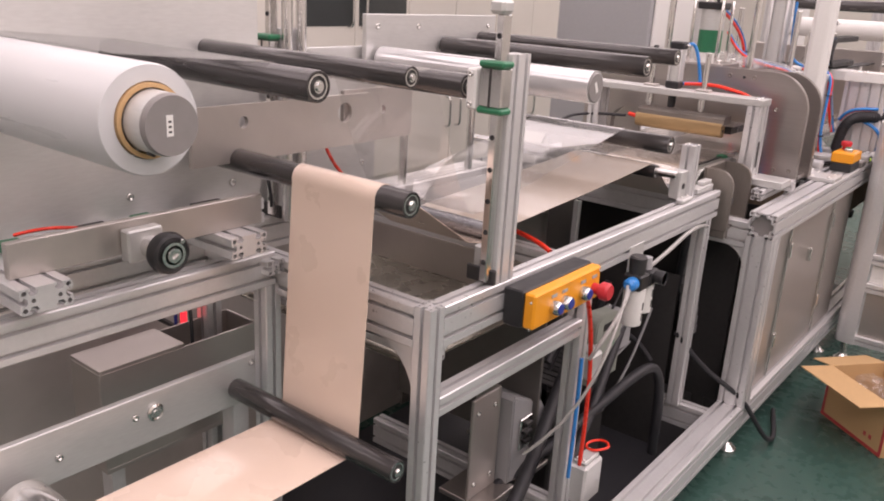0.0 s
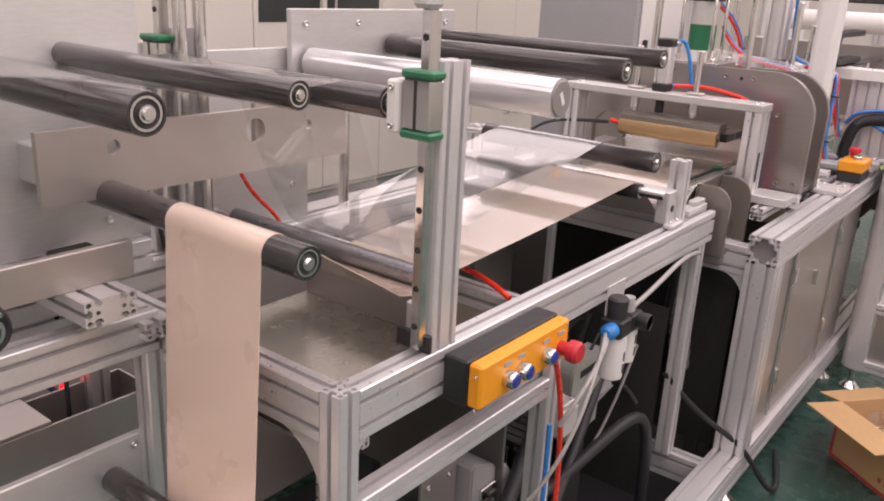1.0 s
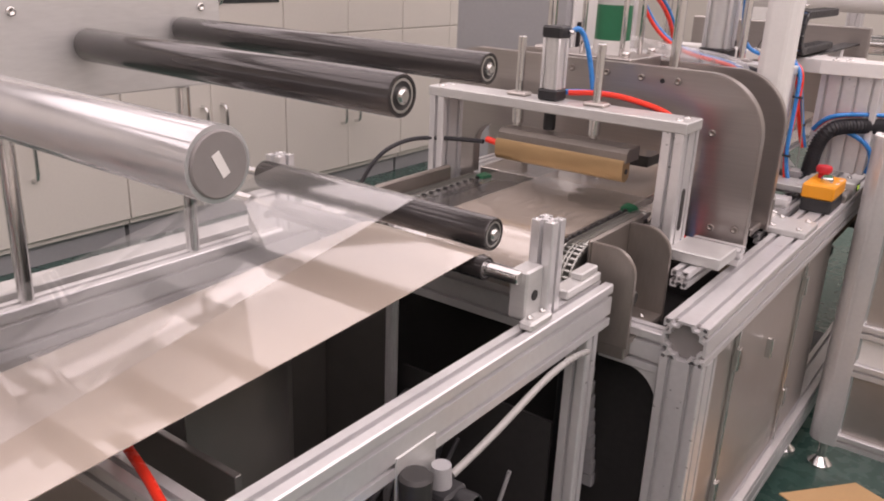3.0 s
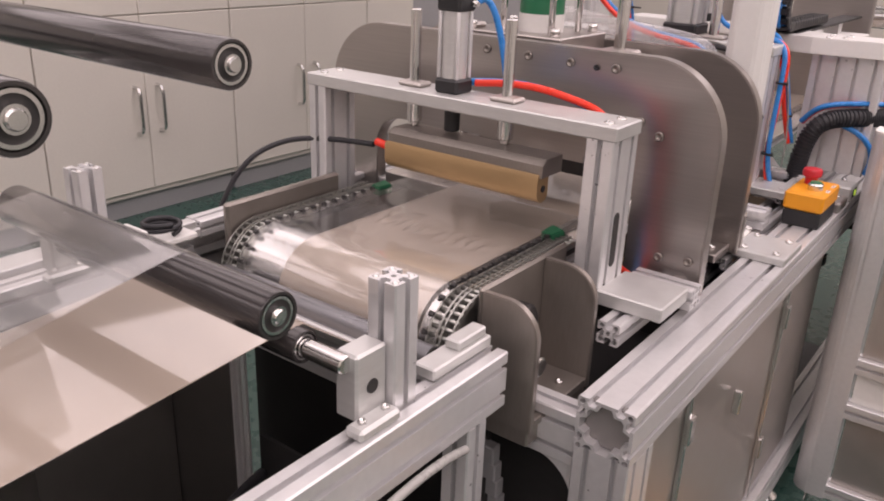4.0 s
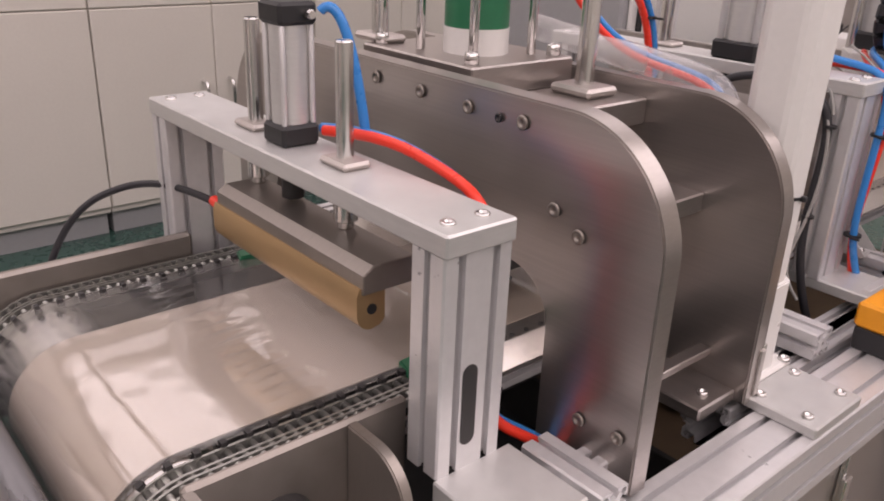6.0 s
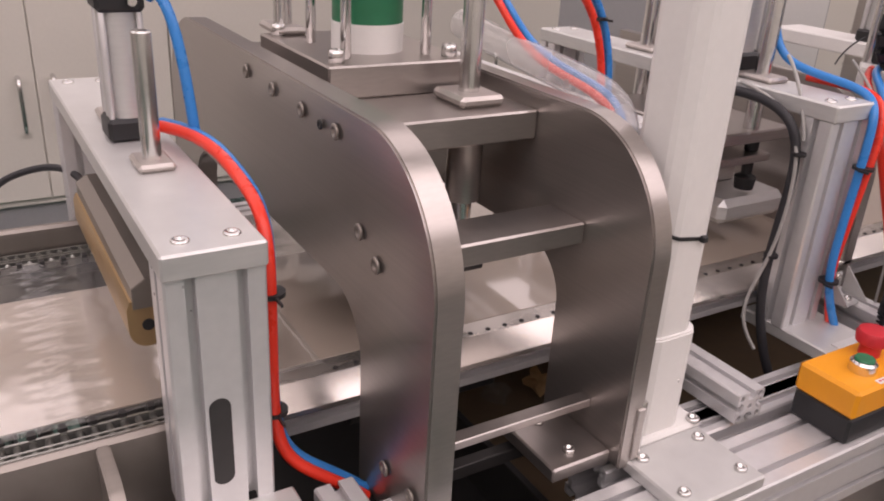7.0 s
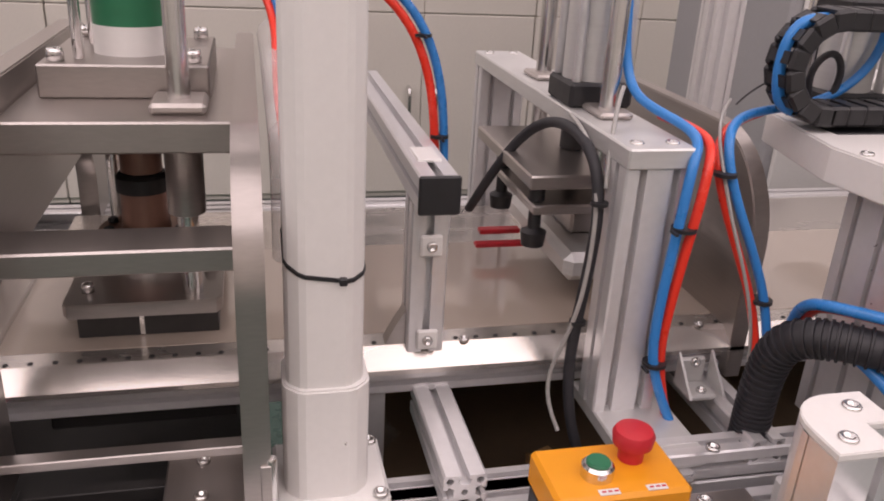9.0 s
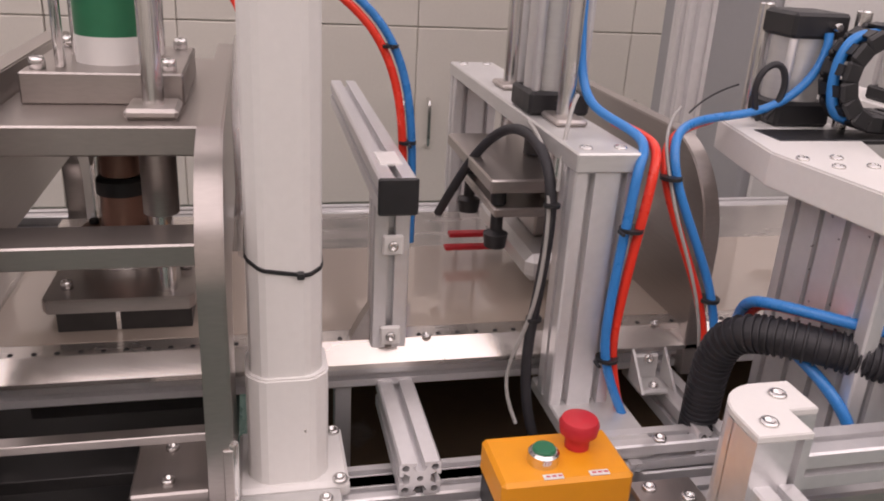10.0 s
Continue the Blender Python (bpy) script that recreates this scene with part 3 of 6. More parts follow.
for y0 in (0.545, 0.92):
    part("cross_rail", extrusion(B(), "x", -1.33, -1.10, y0 + 0.04, 0.935, 0.08, 0.04), ALU, lu)
part("setting_bar", box(B(), -1.165, -1.15, 0.555, 1.03, 0.955, 1.012, 0.0015), STAIN, lu, "dull steel setting bar")
rail_y(lu, -1.33, -1.29, 0.90, 0.955, -0.6, 1.15)
frame_post(lu, -1.20, -1.16, 1.045, 1.085, 0.06, 0.815)
part("joint_block", extrusion(B(), "x", -1.20, -1.14, 1.055, 0.86, 0.04, 0.03), ALU, lu)
for k, yk in enumerate((0.60, 0.72, 0.84, 0.97)):
    part("terminal", box(B(), -1.30, -1.25, yk, yk + (0.04, 0.07)[k % 2], 0.955, 0.972, 0.003), (GREEN, BLACK)[k % 2], lu)
tube("wire", [(-1.27, 0.62, 0.985), (-1.24, 0.66, 1.0), (-1.26, 0.72, 0.98)], 0.003, RED_HOSE, lu, "red wire")

hw = thing("handwheel", (-1.09, 0.775, 0.968), "black round handwheel with a bright hub", "handwheel")
part("bracket", box(B(), -1.15, -1.125, 0.735, 0.80, 0.945, 1.0, 0.003), ALU_PLATE, hw)
part("bearing_block", lathe(B(), (-1.125, 0.775, 0.968), (-1.09, 0.775, 0.968), [(0, 0.02), (0.8, 0.02), (1, 0.017)], 20), BRIGHT, hw)
part("rim", lathe(B(), (-1.09, 0.775, 0.968), (-1.062, 0.775, 0.968), [(0, 0.025), (0.1, 0.033), (0.5, 0.036), (0.9, 0.033), (1, 0.029), (0.85, 0.02), (0.85, 0.012)], 36), BLACK, hw)
part("hub", lathe(B(), (-1.085, 0.775, 0.968), (-1.056, 0.775, 0.968), [(0, 0.014), (0.8, 0.014), (1, 0.012), (1, 0.006), (0.8, 0.005), (0.8, 0)], 20), BRIGHT, hw, "bright hub")
part("scale_ring", lathe(B(), (-1.064, 0.775, 0.968), (-1.0585, 0.775, 0.968), [(0, 0.0215), (1, 0.0215), (1, 0.0165), (0, 0.0165)], 32), BRIGHT, hw, "bright scale ring")
part("grip_pin", rod(B(), (-1.068, 0.792, 0.988), (-1.058, 0.792, 0.988), 0.004), BRIGHT, hw)

ar = thing("roller_bracket", (-1.28, 1.3, 1.05), "grey plate bracket with round holes for the rollers", "bracket")


def holed_plate(bm, y0, y1, z0, z1, x0, x1, holes):
    """A plate in the y-z plane with round holes through it."""
    loops = [[(y0, z0), (y1, z0), (y1, z1), (y0, z1)]] + [[(cy + r * math.cos(math.pi * k / 10), cz + r * math.sin(math.pi * k / 10)) for k in range(20)] for cy, cz, r in holes]
    fs, caps = [], []
    for lp in loops:
        lo, hi = [bm.verts.new((x0, *p)) for p in lp], [bm.verts.new((x1, *p)) for p in lp]
        a, b = [], []
        for i in range(len(lp)):
            j = (i + 1) % len(lp)
            fs.append(bm.faces.new((lo[i], hi[i], hi[j], lo[j])))
            a.append(bm.edges.get((lo[i], lo[j])))
            b.append(bm.edges.get((hi[i], hi[j])))
        caps.append((a, b))
    for k in (0, 1):
        made = bmesh.ops.triangle_fill(bm, use_beauty=True, use_dissolve=False, edges=[e for c in caps for e in c[k]])
        fs += [f for f in made["geom"] if isinstance(f, bmesh.types.BMFace)]
    bmesh.ops.recalc_face_normals(bm, faces=fs)
    return bm


part("plate", holed_plate(B(), 0.95, 1.43, 1.052, 1.165, -1.262, -1.25, [(1.35, 1.126, 0.022), (1.07, 1.13, 0.012)]), STAIN, ar)
part("plate", holed_plate(B(), 1.36, 1.595, 1.05, 1.172, -1.275, -1.264, [(1.49, 1.12, 0.01)]), STAIN, ar)
part("spacer", box(B(), -1.335, -1.262, 0.96, 1.04, 1.08, 1.14, 0.002), ALU_PLATE, ar)
for yk in (1.27, 1.31):
    part("pillar", rod(B(), (-1.35, yk, 0.87), (-1.35, yk, 1.40), 0.012), BRIGHT, ar)
part("plate", box(B(), -1.45, -1.435, 1.25, 1.65, 0.87, 1.25, 0.002), ALU_PLATE, ar, "grey plate behind the film")
screws(ar, [(-1.435, y, z) for y in (1.30, 1.60) for z in (0.95, 1.18)], (1, 0, 0), 0.007)
tube("cable", [(-1.30, 1.12, 1.10), (-1.28, 1.14, 1.06), (-1.28, 1.16, 1.0), (-1.3, 1.18, 0.93)], 0.004, RUBBER, ar)
tube("air_hose", [(-1.40, 1.40, 1.12), (-1.36, 1.38, 1.05), (-1.35, 1.42, 0.96), (-1.33, 1.48, 0.92), (-1.34, 1.5, 0.86)], 0.004, RED_HOSE, ar, "red air hose")

rp = thing("roller_plate", (-1.42, 1.85, 0.87), "grey side plate carrying the upper rollers", "bracket")
part("plate", box(B(), -1.425, -1.41, 1.58, 2.14, 1.17, 1.33, 0.002), ALU_PLATE, rp)
for yk in (1.75, 2.06):
    part("pillar", rod(B(), (-1.42, yk, 0.87), (-1.42, yk, 1.17), 0.012), BRIGHT, rp)
screws(rp, [(-1.41, y, 1.3) for y in (1.62, 1.78, 2.1)], (1, 0, 0), 0.007)

# ---- lower supply side ----
ls = thing("supply_bracket", (-1.28, 0.8, 0.5), "grey side plate with bearing boss beside the supply roll", "bracket")
part("plate", box(B(), -1.215, -1.2, -0.4, 1.055, 0.555, 0.657, 0.002), ALU_PLATE, ls)
part("boss", lathe(B(), (-1.2, 0.809, 0.615), (-1.193, 0.809, 0.615), [(0, 0.017), (0.6, 0.017), (1, 0.013), (0.8, 0.011), (0.8, 0.007), (1, 0.006), (1, 0)], 24), BRIGHT, ls)
screws(ls, [(-1.2, 0.623, 0.601), (-1.2, 0.768, 0.618), (-1.2, 1.035, 0.64)], (1, 0, 0), 0.007)
for yk in (0.3, 1.0):
    part("leg", box(B(), -1.255, -1.215, yk, yk + 0.04, 0, 0.56, 0.002), ALU, ls)
sr = thing("supply_roll", (-1.05, 0.53, 0.50), "tan paper film supply roll with steel cap", "film roll")
part("roll", lathe(B(), (-1.07, 0.53, 0.545), (-0.862, 0.53, 0.545), [(0, 0.02), (0, 0.0375), (1, 0.0375), (1, 0.02)], 40), TAN, sr)
part("cap", lathe(B(), (-1.17, 0.545, 0.56), (-1.08, 0.545, 0.56), [(0, 0.045), (0.9, 0.045), (1, 0.04), (1, 0)], 40), BRIGHT, sr)
part("shaft", rod(B(), (-1.205, 0.53, 0.545), (-0.80, 0.53, 0.545), 0.012), BRIGHT, sr)
bx = thing("steel_box", (-1.38, 0.95, 0.4), "open stainless box with a cable in it", "box")
part("lid", box(B(), -1.43, -1.32, 0.77, 0.96, 0.66, 0.668, 0.001), STAIN, bx)
for d in ((-1.43, -1.425, 0.77, 1.15), (-1.325, -1.32, 0.77, 1.15), (-1.425, -1.325, 0.77, 0.775), (-1.425, -1.325, 0.955, 0.96), (-1.425, -1.325, 1.145, 1.15)):
    part("side", box(B(), *d, 0.45, 0.66, 0.001), STAIN, bx)
part("bottom", box(B(), -1.43, -1.32, 0.77, 1.15, 0.44, 0.45, 0.001), STAIN, bx)
tube("cable", [(-1.36, 1.0, 0.52), (-1.37, 1.02, 0.62), (-1.40, 1.03, 0.72), (-1.41, 1.03, 0.81)], 0.004, RUBBER, bx)
for yk in (0.8, 1.1):
    part("leg", box(B(), -1.40, -1.36, yk, yk + 0.03, 0, 0.44, 0.001), ALU, bx)
bp = thing("back_panel", (-1.62, 0.6, 0), "dull stainless sheet panel behind the unwinder", "panel")
part("sheet", box(B(), -1.63, -1.62, -1.0, 2.42, 0.0, 0.80, 0.002), DULL, bp)
part("top_strip", box(B(), -1.66, -1.60, -1.0, 2.42, 0.80, 0.815, 0.002), ALU_PLATE, bp)
# reflected laser line as a glowing bar, on an added stay
for yk, zk in ((1.045, 0.655), ):
    part("laser_glint", box(B(), -1.462, -1.45, yk, yk + 0.012, 0.60, 0.69, 0.002), RED_GLOW, bp, "red laser reflection made as a glowing strip")
    part("glint_stay", box(B(), -1.62, -1.455, yk + 0.002, yk + 0.01, 0.62, 0.63, 0.001), DARK, bp)
    part("wire", rod(B(), (-1.455, 1.03, 0.60), (-1.455, 1.03, 0.69), 0.004), BLUE, bp)

# ---- slide posts ----
def slide_post(x, m):
    """A slotted post with a linear guide and a green-ended carriage; m mirrors it to the far side."""
    ob = thing("slide_post", (x, 1.29, 0.87), "slotted aluminium post with linear guide and green-ended carriage", "linear guide", "slide posts")
    part("post", extrusion(B(), "z", 0.87, 1.298, x - 0.003, 1.298, 0.038, 0.06), ALU, ob)
    part("foot", box(B(), x - 0.05, x + 0.016, 1.262, 1.27, 0.87, 0.90, 0.002), DARK, ob)
    g = part("guide", box(B(), x - 0.0085, x + 0.0085, 1.245, 1.268, 0.88, 1.365, 0.002), BRIGHT, ob, "steel guide rail")
    screws(g, [(x, 1.2455, 0.918 + 0.0587 * k) for k in range(8)], (0, -1, 0), 0.005, 0.002, "hole", BLACK)
    c = part("carriage", box(B(), x - 0.028, x + 0.022, 1.232, 1.262, 1.206, 1.276, 0.003), BRIGHT, ob, "steel carriage")
    part("carriage_groove", box(B(), x - 0.006, x - 0.002, 1.231, 1.24, 1.207, 1.275, 0), DARK, ob)
    for z in (1.195, 1.276):
        part("end_seal", box(B(), x - 0.03, x + 0.024, 1.230, 1.264, z, z + 0.011, 0.003), GREEN, ob, "green end seal")
    part("bracket", box(B(), x - 0.05, x - 0.03, 1.225, 1.265, 1.20, 1.272, 0.003), WHITE, ob, "pale bracket for the roller")
    screws(ob, [(x - 0.04, 1.225, 1.21), (x - 0.04, 1.225, 1.262)], (0, -1, 0), 0.005, 0.003)
    part("stop_block", box(B(), x - 0.02, x + 0.012, 1.235, 1.27, 1.365, 1.39, 0.006), ALU_PLATE, ob)
    part("cross_block", box(B(), x - 0.055, x - 0.022, 1.29, 1.32, 0.87, 0.93, 0.002), ALU_PLATE, ob)
    return ob


slide_post(-0.777, 1)
slide_post(-1.385, 1)
roller("roller", 1.242, 1.237, 0.022, -1.36, -0.835, DARK_ROLL, "dark dancer roller held by the sliding carriage")
roller("roller", 1.40, 0.925, 0.018, -1.38, -0.862, GREY_ROLL, "grey turning roller under the web")

# ---- more film ----
sheet("clear_film", [(0.60, 1.306), (0.83, 1.288)] + arc(0.846, 1.263, 0.0245, 90, 60, 3) + [(1.03, 1.25)] + arc(1.045, 1.266, 0.0195, -100, -60, 3) + [(1.22, 1.262)], -1.33, -0.90, FILM, "clear plastic film between the rollers")

# ---- inside of the unwinder frame ----
tray = thing("collecting_tray", (-1.1, 1.4, 0.6), "dull stainless tray inside the frame", "tray")
part("floor_sheet", box(B(), -1.39, -0.86, 1.16, 1.62, 0.70, 0.706, 0.001), TRAY_STEEL, tray)
part("end_sheet", box(B(), -1.39, -0.86, 1.60, 1.61, 0.706, 0.80, 0.001), STAIN, tray)
part("cross_rail", extrusion(B(), "x", -1.40, -0.82, 1.18, 0.74, 0.04, 0.04), ALU, tray)
part("cross_rail", extrusion(B(), "x", -1.40, -0.82, 1.62, 0.82, 0.04, 0.04), ALU, tray)
sheetmetal = thing("cover_sheet", (-1.1, 2.0, 0.5), "dark curved sheet-metal cover under the web", "cover")
part("sheet", box(B(), -1.38, -0.90, 1.72, 1.73, 0.25, 0.80, 0.001), SHEET_DARK, sheetmetal)
part("sheet", box(B(), -1.38, -1.37, 1.73, 2.35, 0.2, 0.80, 0.001), SHEET_DARK, sheetmetal)
bow = [(1.74, -1.02), (1.86, -1.03), (1.94, -1.05), (1.985, -1.085), (2.0, -1.13)]
part("curved_sheet", prism(B(), [(x, y) for y, x in bow] + [(x - 0.003, y) for y, x in reversed(bow)], "z", 0.2, 0.86), SHEET_DARK, sheetmetal, "curved dull sheet", smooth=True)
for xk in (-1.3, -1.0):
    part("leg", box(B(), xk, xk + 0.03, 1.74, 1.77, 0, 0.25, 0.001), DARK, sheetmetal)
tube("red_strip", [(-1.12, 1.66, 0.856), (-0.98, 1.63, 0.872), (-0.88, 1.60, 0.868), (-0.83, 1.585, 0.85)], 0.006, RED_HOSE, uf, "red hose bundle")


def gusset(parent, cx, cz, y0, y1, sx, r=0.07):
    """A corner plate with a hollow curved edge between a post and a rail, in the x-z plane."""
    pts = [(cx, cz), (cx + sx * r, cz)] + [(cx + sx * r * (1 - math.sin(a * math.pi / 16)), cz - r * (1 - math.cos(a * math.pi / 16))) for a in range(1, 8)] + [(cx, cz - r)]
    part("gusset", prism(B(), pts, "y", y0, y1), ALU, parent)


def gusset_y(parent, cy, cz, x0, x1, sy, r=0.07):
    pts = [(cy, cz), (cy + sy * r, cz)] + [(cy + sy * r * (1 - math.sin(a * math.pi / 16)), cz - r * (1 - math.cos(a * math.pi / 16))) for a in range(1, 8)] + [(cy, cz - r)]
    part("gusset", prism(B(), pts, "x", x0, x1), ALU, parent)


gusset(uf, -0.80, 0.79, 1.082, 1.108, -1, 0.11)
gusset_y(uf, 1.115, 0.79, -0.792, -0.768, 1, 0.045)
gusset(tf, -0.68, 0.695, 2.505, 2.535, -1, 0.07)

# ---- operating box details ----
for yb, mat, cap in ((1.372, BLUE, "blue"), (1.392 + 0.02, BLUE, "blue"), (1.487, BLUE, "blue")):
    b = part("button", lathe(B(), (-0.69, yb, 0.818), (-0.672, yb, 0.818), [(0, 0.0145), (0.8, 0.0145), (1, 0.0125), (1, 0.0115)], 24), BRIGHT, ob_, "bright bezel with a %s push button" % cap)
    part("cap", lathe(B(), (-0.69, yb, 0.818), (-0.670, yb, 0.818), [(0, 0.0112), (0.9, 0.0112), (1, 0.0098), (1, 0)], 20), mat, b, "blue cap")
part("stop_button", lathe(B(), (-0.69, 1.535, 0.815), (-0.650, 1.535, 0.815), [(0, 0.012), (0.45, 0.012), (0.5, 0.019), (0.85, 0.020), (1, 0.016), (1, 0)], 28), RED, ob_, "red mushroom stop button")
for yb in (1.372, 1.412, 1.487, 1.535):
    part("plate_label", box(B(), -0.6905, -0.689, yb - 0.01, yb + 0.01, 0.838, 0.845, 0), GREY_PAINT, ob_)
screws(ob_, [(-0.6895, y, z) for y in (1.285, 1.555) for z in (0.795, 0.85)], (1, 0, 0), 0.003, 0.001)

# ---- stop box details ----
set_origin(0.0085, 0.025)
b = part("start_button", lathe(B(), (-0.637, 3.423, 0.862), (-0.637, 3.423, 0.876), [(0, 0.0155), (0.8, 0.0155), (1, 0.013), (1, 0.012)], 24), BRIGHT, es, "bright bezel")
part("cap", lathe(B(), (-0.637, 3.423, 0.862), (-0.637, 3.423, 0.879), [(0, 0.0117), (0.9, 0.0117), (1, 0.0105), (1, 0)], 20), GREEN, b, "green push cap")
part("stop_button", lathe(B(), (-0.657, 3.466, 0.862), (-0.657, 3.466, 0.896), [(0, 0.0125), (0.4, 0.0125), (0.5, 0.019), (0.8, 0.0205), (0.95, 0.018), (1, 0.012), (1, 0)], 32), RED, es, "red mushroom stop button")
for yb in (3.415, 3.462):
    part("plate_label", box(B(), -0.6155, -0.608, yb, yb + 0.02, 0.8618, 0.8626, 0), WHITE, es, "small pale label")
for yb in (3.418, 3.424, 3.430, 3.465, 3.471, 3.477):
    part("label_bar", box(B(), -0.613, -0.611, yb, yb + 0.004, 0.8626, 0.863, 0), RED, es)

# ---- air service unit ----
set_origin()
fu = thing("air_filter_unit", (-0.735, 1.89, 0.60), "air filter unit with two pale bowls and a gauge", "filter unit")
part("body", box(B(), -0.765, -0.715, 1.84, 1.89, 0.715, 0.755, 0.004), BLACK, fu)
part("body", box(B(), -0.765, -0.715, 1.893, 1.943, 0.715, 0.755, 0.004), BLACK, fu)
part("knob", lathe(B(), (-0.74, 1.865, 0.755), (-0.74, 1.865, 0.80), [(0, 0.020), (0.9, 0.022), (1, 0.018), (1, 0)], 20), DARK, fu)
part("knob", lathe(B(), (-0.74, 1.918, 0.755), (-0.74, 1.918, 0.785), [(0, 0.015), (1, 0.013), (1, 0)], 20), GREY_PAINT, fu)
for yb, r, zb in ((1.865, 0.027, 0.615), (1.922, 0.024, 0.635)):
    bw = part("bowl", lathe(B(), (-0.74, yb, zb), (-0.74, yb, 0.715), [(0, r * 0.6), (0.06, r * 0.95), (0.2, r), (1, r)], 28), WHITE, fu, "pale bowl guard")
    for zs in (0.25, 0.6):
        part("slot", box(B(), -0.7405 + r - 0.002, -0.7405 + r + 0.001, yb - 0.003, yb + 0.003, zb + zs * 0.08, zb + zs * 0.08 + 0.02, 0), BLACK, bw)
part("gauge", lathe(B(), (-0.715, 1.925, 0.737), (-0.69, 1.925, 0.737), [(0, 0.018), (0.8, 0.019), (1, 0.0175), (1, 0.016), (0.9, 0.0155)], 28), BLACK, fu, "black round gauge")
part("dial", lathe(B(), (-0.70, 1.925, 0.737), (-0.6925, 1.925, 0.737), [(0, 0.0154), (1, 0.0154), (1, 0)], 24), WHITE, fu, "white dial")
part("fitting", lathe(B(), (-0.735, 1.81, 0.735), (-0.735, 1.84, 0.735), [(0, 0.010), (0.3, 0.017), (1, 0.017)], 16), BLUE_HOSE, fu, "blue push-in fitting")
part("bracket", box(B(), -0.762, -0.758, 1.85, 1.93, 0.755, 0.82, 0.001), ALU_PLATE, fu)
tube("hose", [(-0.735, 1.81, 0.735), (-0.71, 1.75, 0.72), (-0.69, 1.66, 0.64), (-0.70, 1.60, 0.55), (-0.74, 1.55, 0.45), (-0.8, 1.5, 0.38)], 0.004, CLEAR_HOSE, fu, "pale air hose")
tube("hose", [(-0.735, 1.82, 0.728), (-0.70, 1.74, 0.71), (-0.70, 1.64, 0.66), (-0.73, 1.64, 0.60)], 0.005, CLEAR_HOSE, fu, "pale air hose")
tube("hose", [(-0.745, 1.95, 0.75), (-0.735, 2.05, 0.775), (-0.74, 2.15, 0.80), (-0.745, 2.28, 0.80), (-0.75, 2.34, 0.78)], 0.0055, CLEAR_HOSE, fu, "pale air hose")

tube("cable_loom", [(-0.725, 1.565, 0.80), (-0.735, 1.63, 0.72), (-0.742, 1.675, 0.58), (-0.742, 1.685, 0.44), (-0.745, 1.685, 0.28)], 0.0055, RED_HOSE, None, "")
tagged(bpy.data.objects["cable_loom"], "red cable loom hanging from the operating box", "cable")
tagged(tube("cable", [(-0.745, 1.63, 0.60), (-0.74, 1.625, 0.45), (-0.745, 1.63, 0.28)], 0.005, BLUE_HOSE), "blue air hose along the post", "hose")

# ---- things low in the frame ----
def lump(name, x, y, z0, w, d, h, mat, label, category):
    ob = thing(name, (x, y, z0), label, category)
    part("body", box(B(), x - w / 2, x + w / 2, y - d / 2, y + d / 2, z0, z0 + h, 0.006), mat, ob)
    part("cover", box(B(), x - w / 2 + 0.008, x + w / 2 - 0.008, y - d / 2 + 0.008, y + d / 2 - 0.008, z0 + h, z0 + h + 0.012, 0.003), mat, ob)
    screws(ob, [(x + sx * (w / 2 - 0.016), y + sy * (d / 2 - 0.016), z0 + h + 0.012) for sx in (-1, 1) for sy in (-1, 1)], (0, 0, 1), 0.004, 0.003)
    return ob


mt = lump("gear_motor", -1.05, 2.0, 0.02, 0.26, 0.3, 0.34, DARK, "dark gear motor under the web", "motor")
part("barrel", lathe(B(), (-1.05, 1.75, 0.27), (-1.05, 2.2, 0.27), [(0, 0.05), (0.05, 0.09), (0.95, 0.09), (1, 0.06)], 28), GREY_PAINT, mt)
for k in range(12):
    part("fin", box(B(), -1.15, -0.95, 1.79 + 0.03 * k, 1.796 + 0.03 * k, 0.18, 0.375, 0.001), BLACK, mt)
vb = lump("valve_block", -0.745, 1.72, 0.18, 0.05, 0.09, 0.11, ALU_PLATE, "small silver valve block with a red ring", "valve")
tube("ring", [(-0.745 + 0.03 * math.cos(k * math.pi / 4), 1.775 + 0.034 * math.sin(k * math.pi / 4), 0.305 + 0.006 * math.cos(k * math.pi / 4)) for k in range(9)], 0.0035, RED_HOSE, vb, "red cable loop")
mb = thing("motor_bracket", (-0.95, 1.6, 0.18), "stainless motor bracket with a sloped grey gear housing", "bracket")
part("plate", box(B(), -0.957, -0.948, 1.50, 1.61, 0.18, 0.46, 0.002), STAIN, mb, "upright stainless plate")
part("plate", box(B(), -1.02, -0.948, 1.61, 1.618, 0.18, 0.46, 0.002), STAIN, mb)
part("housing", prism(B(), [(1.63, 0.18), (1.80, 0.18), (1.80, 0.33), (1.77, 0.37), (1.64, 0.43), (1.63, 0.42)], "x", -1.02, -0.915, 0.004), GREY_PAINT, mb, "sloped grey housing")
part("latch_plate", box(B(), -0.915, -0.907, 1.66, 1.72, 0.27, 0.36, 0.002), BRIGHT, mb, "bright latch plate")
for zk in (0.285, 0.31, 0.335):
    part("latch", box(B(), -0.907, -0.898, 1.675, 1.705, zk, zk + 0.012, 0.002), DARK, mb)
part("foot", box(B(), -1.04, -0.90, 1.50, 1.81, 0.165, 0.18, 0.002), STEEL, mb)
screws(mb, [(-0.948, y, z) for y in (1.52, 1.59) for z in (0.22, 0.42)], (1, 0, 0), 0.007)
set_origin(0.03, 0.045)
tb = thing("terminal_box", (-0.90, 2.02, 0.30), "pale grey-green terminal box with a rounded top and slot", "box")
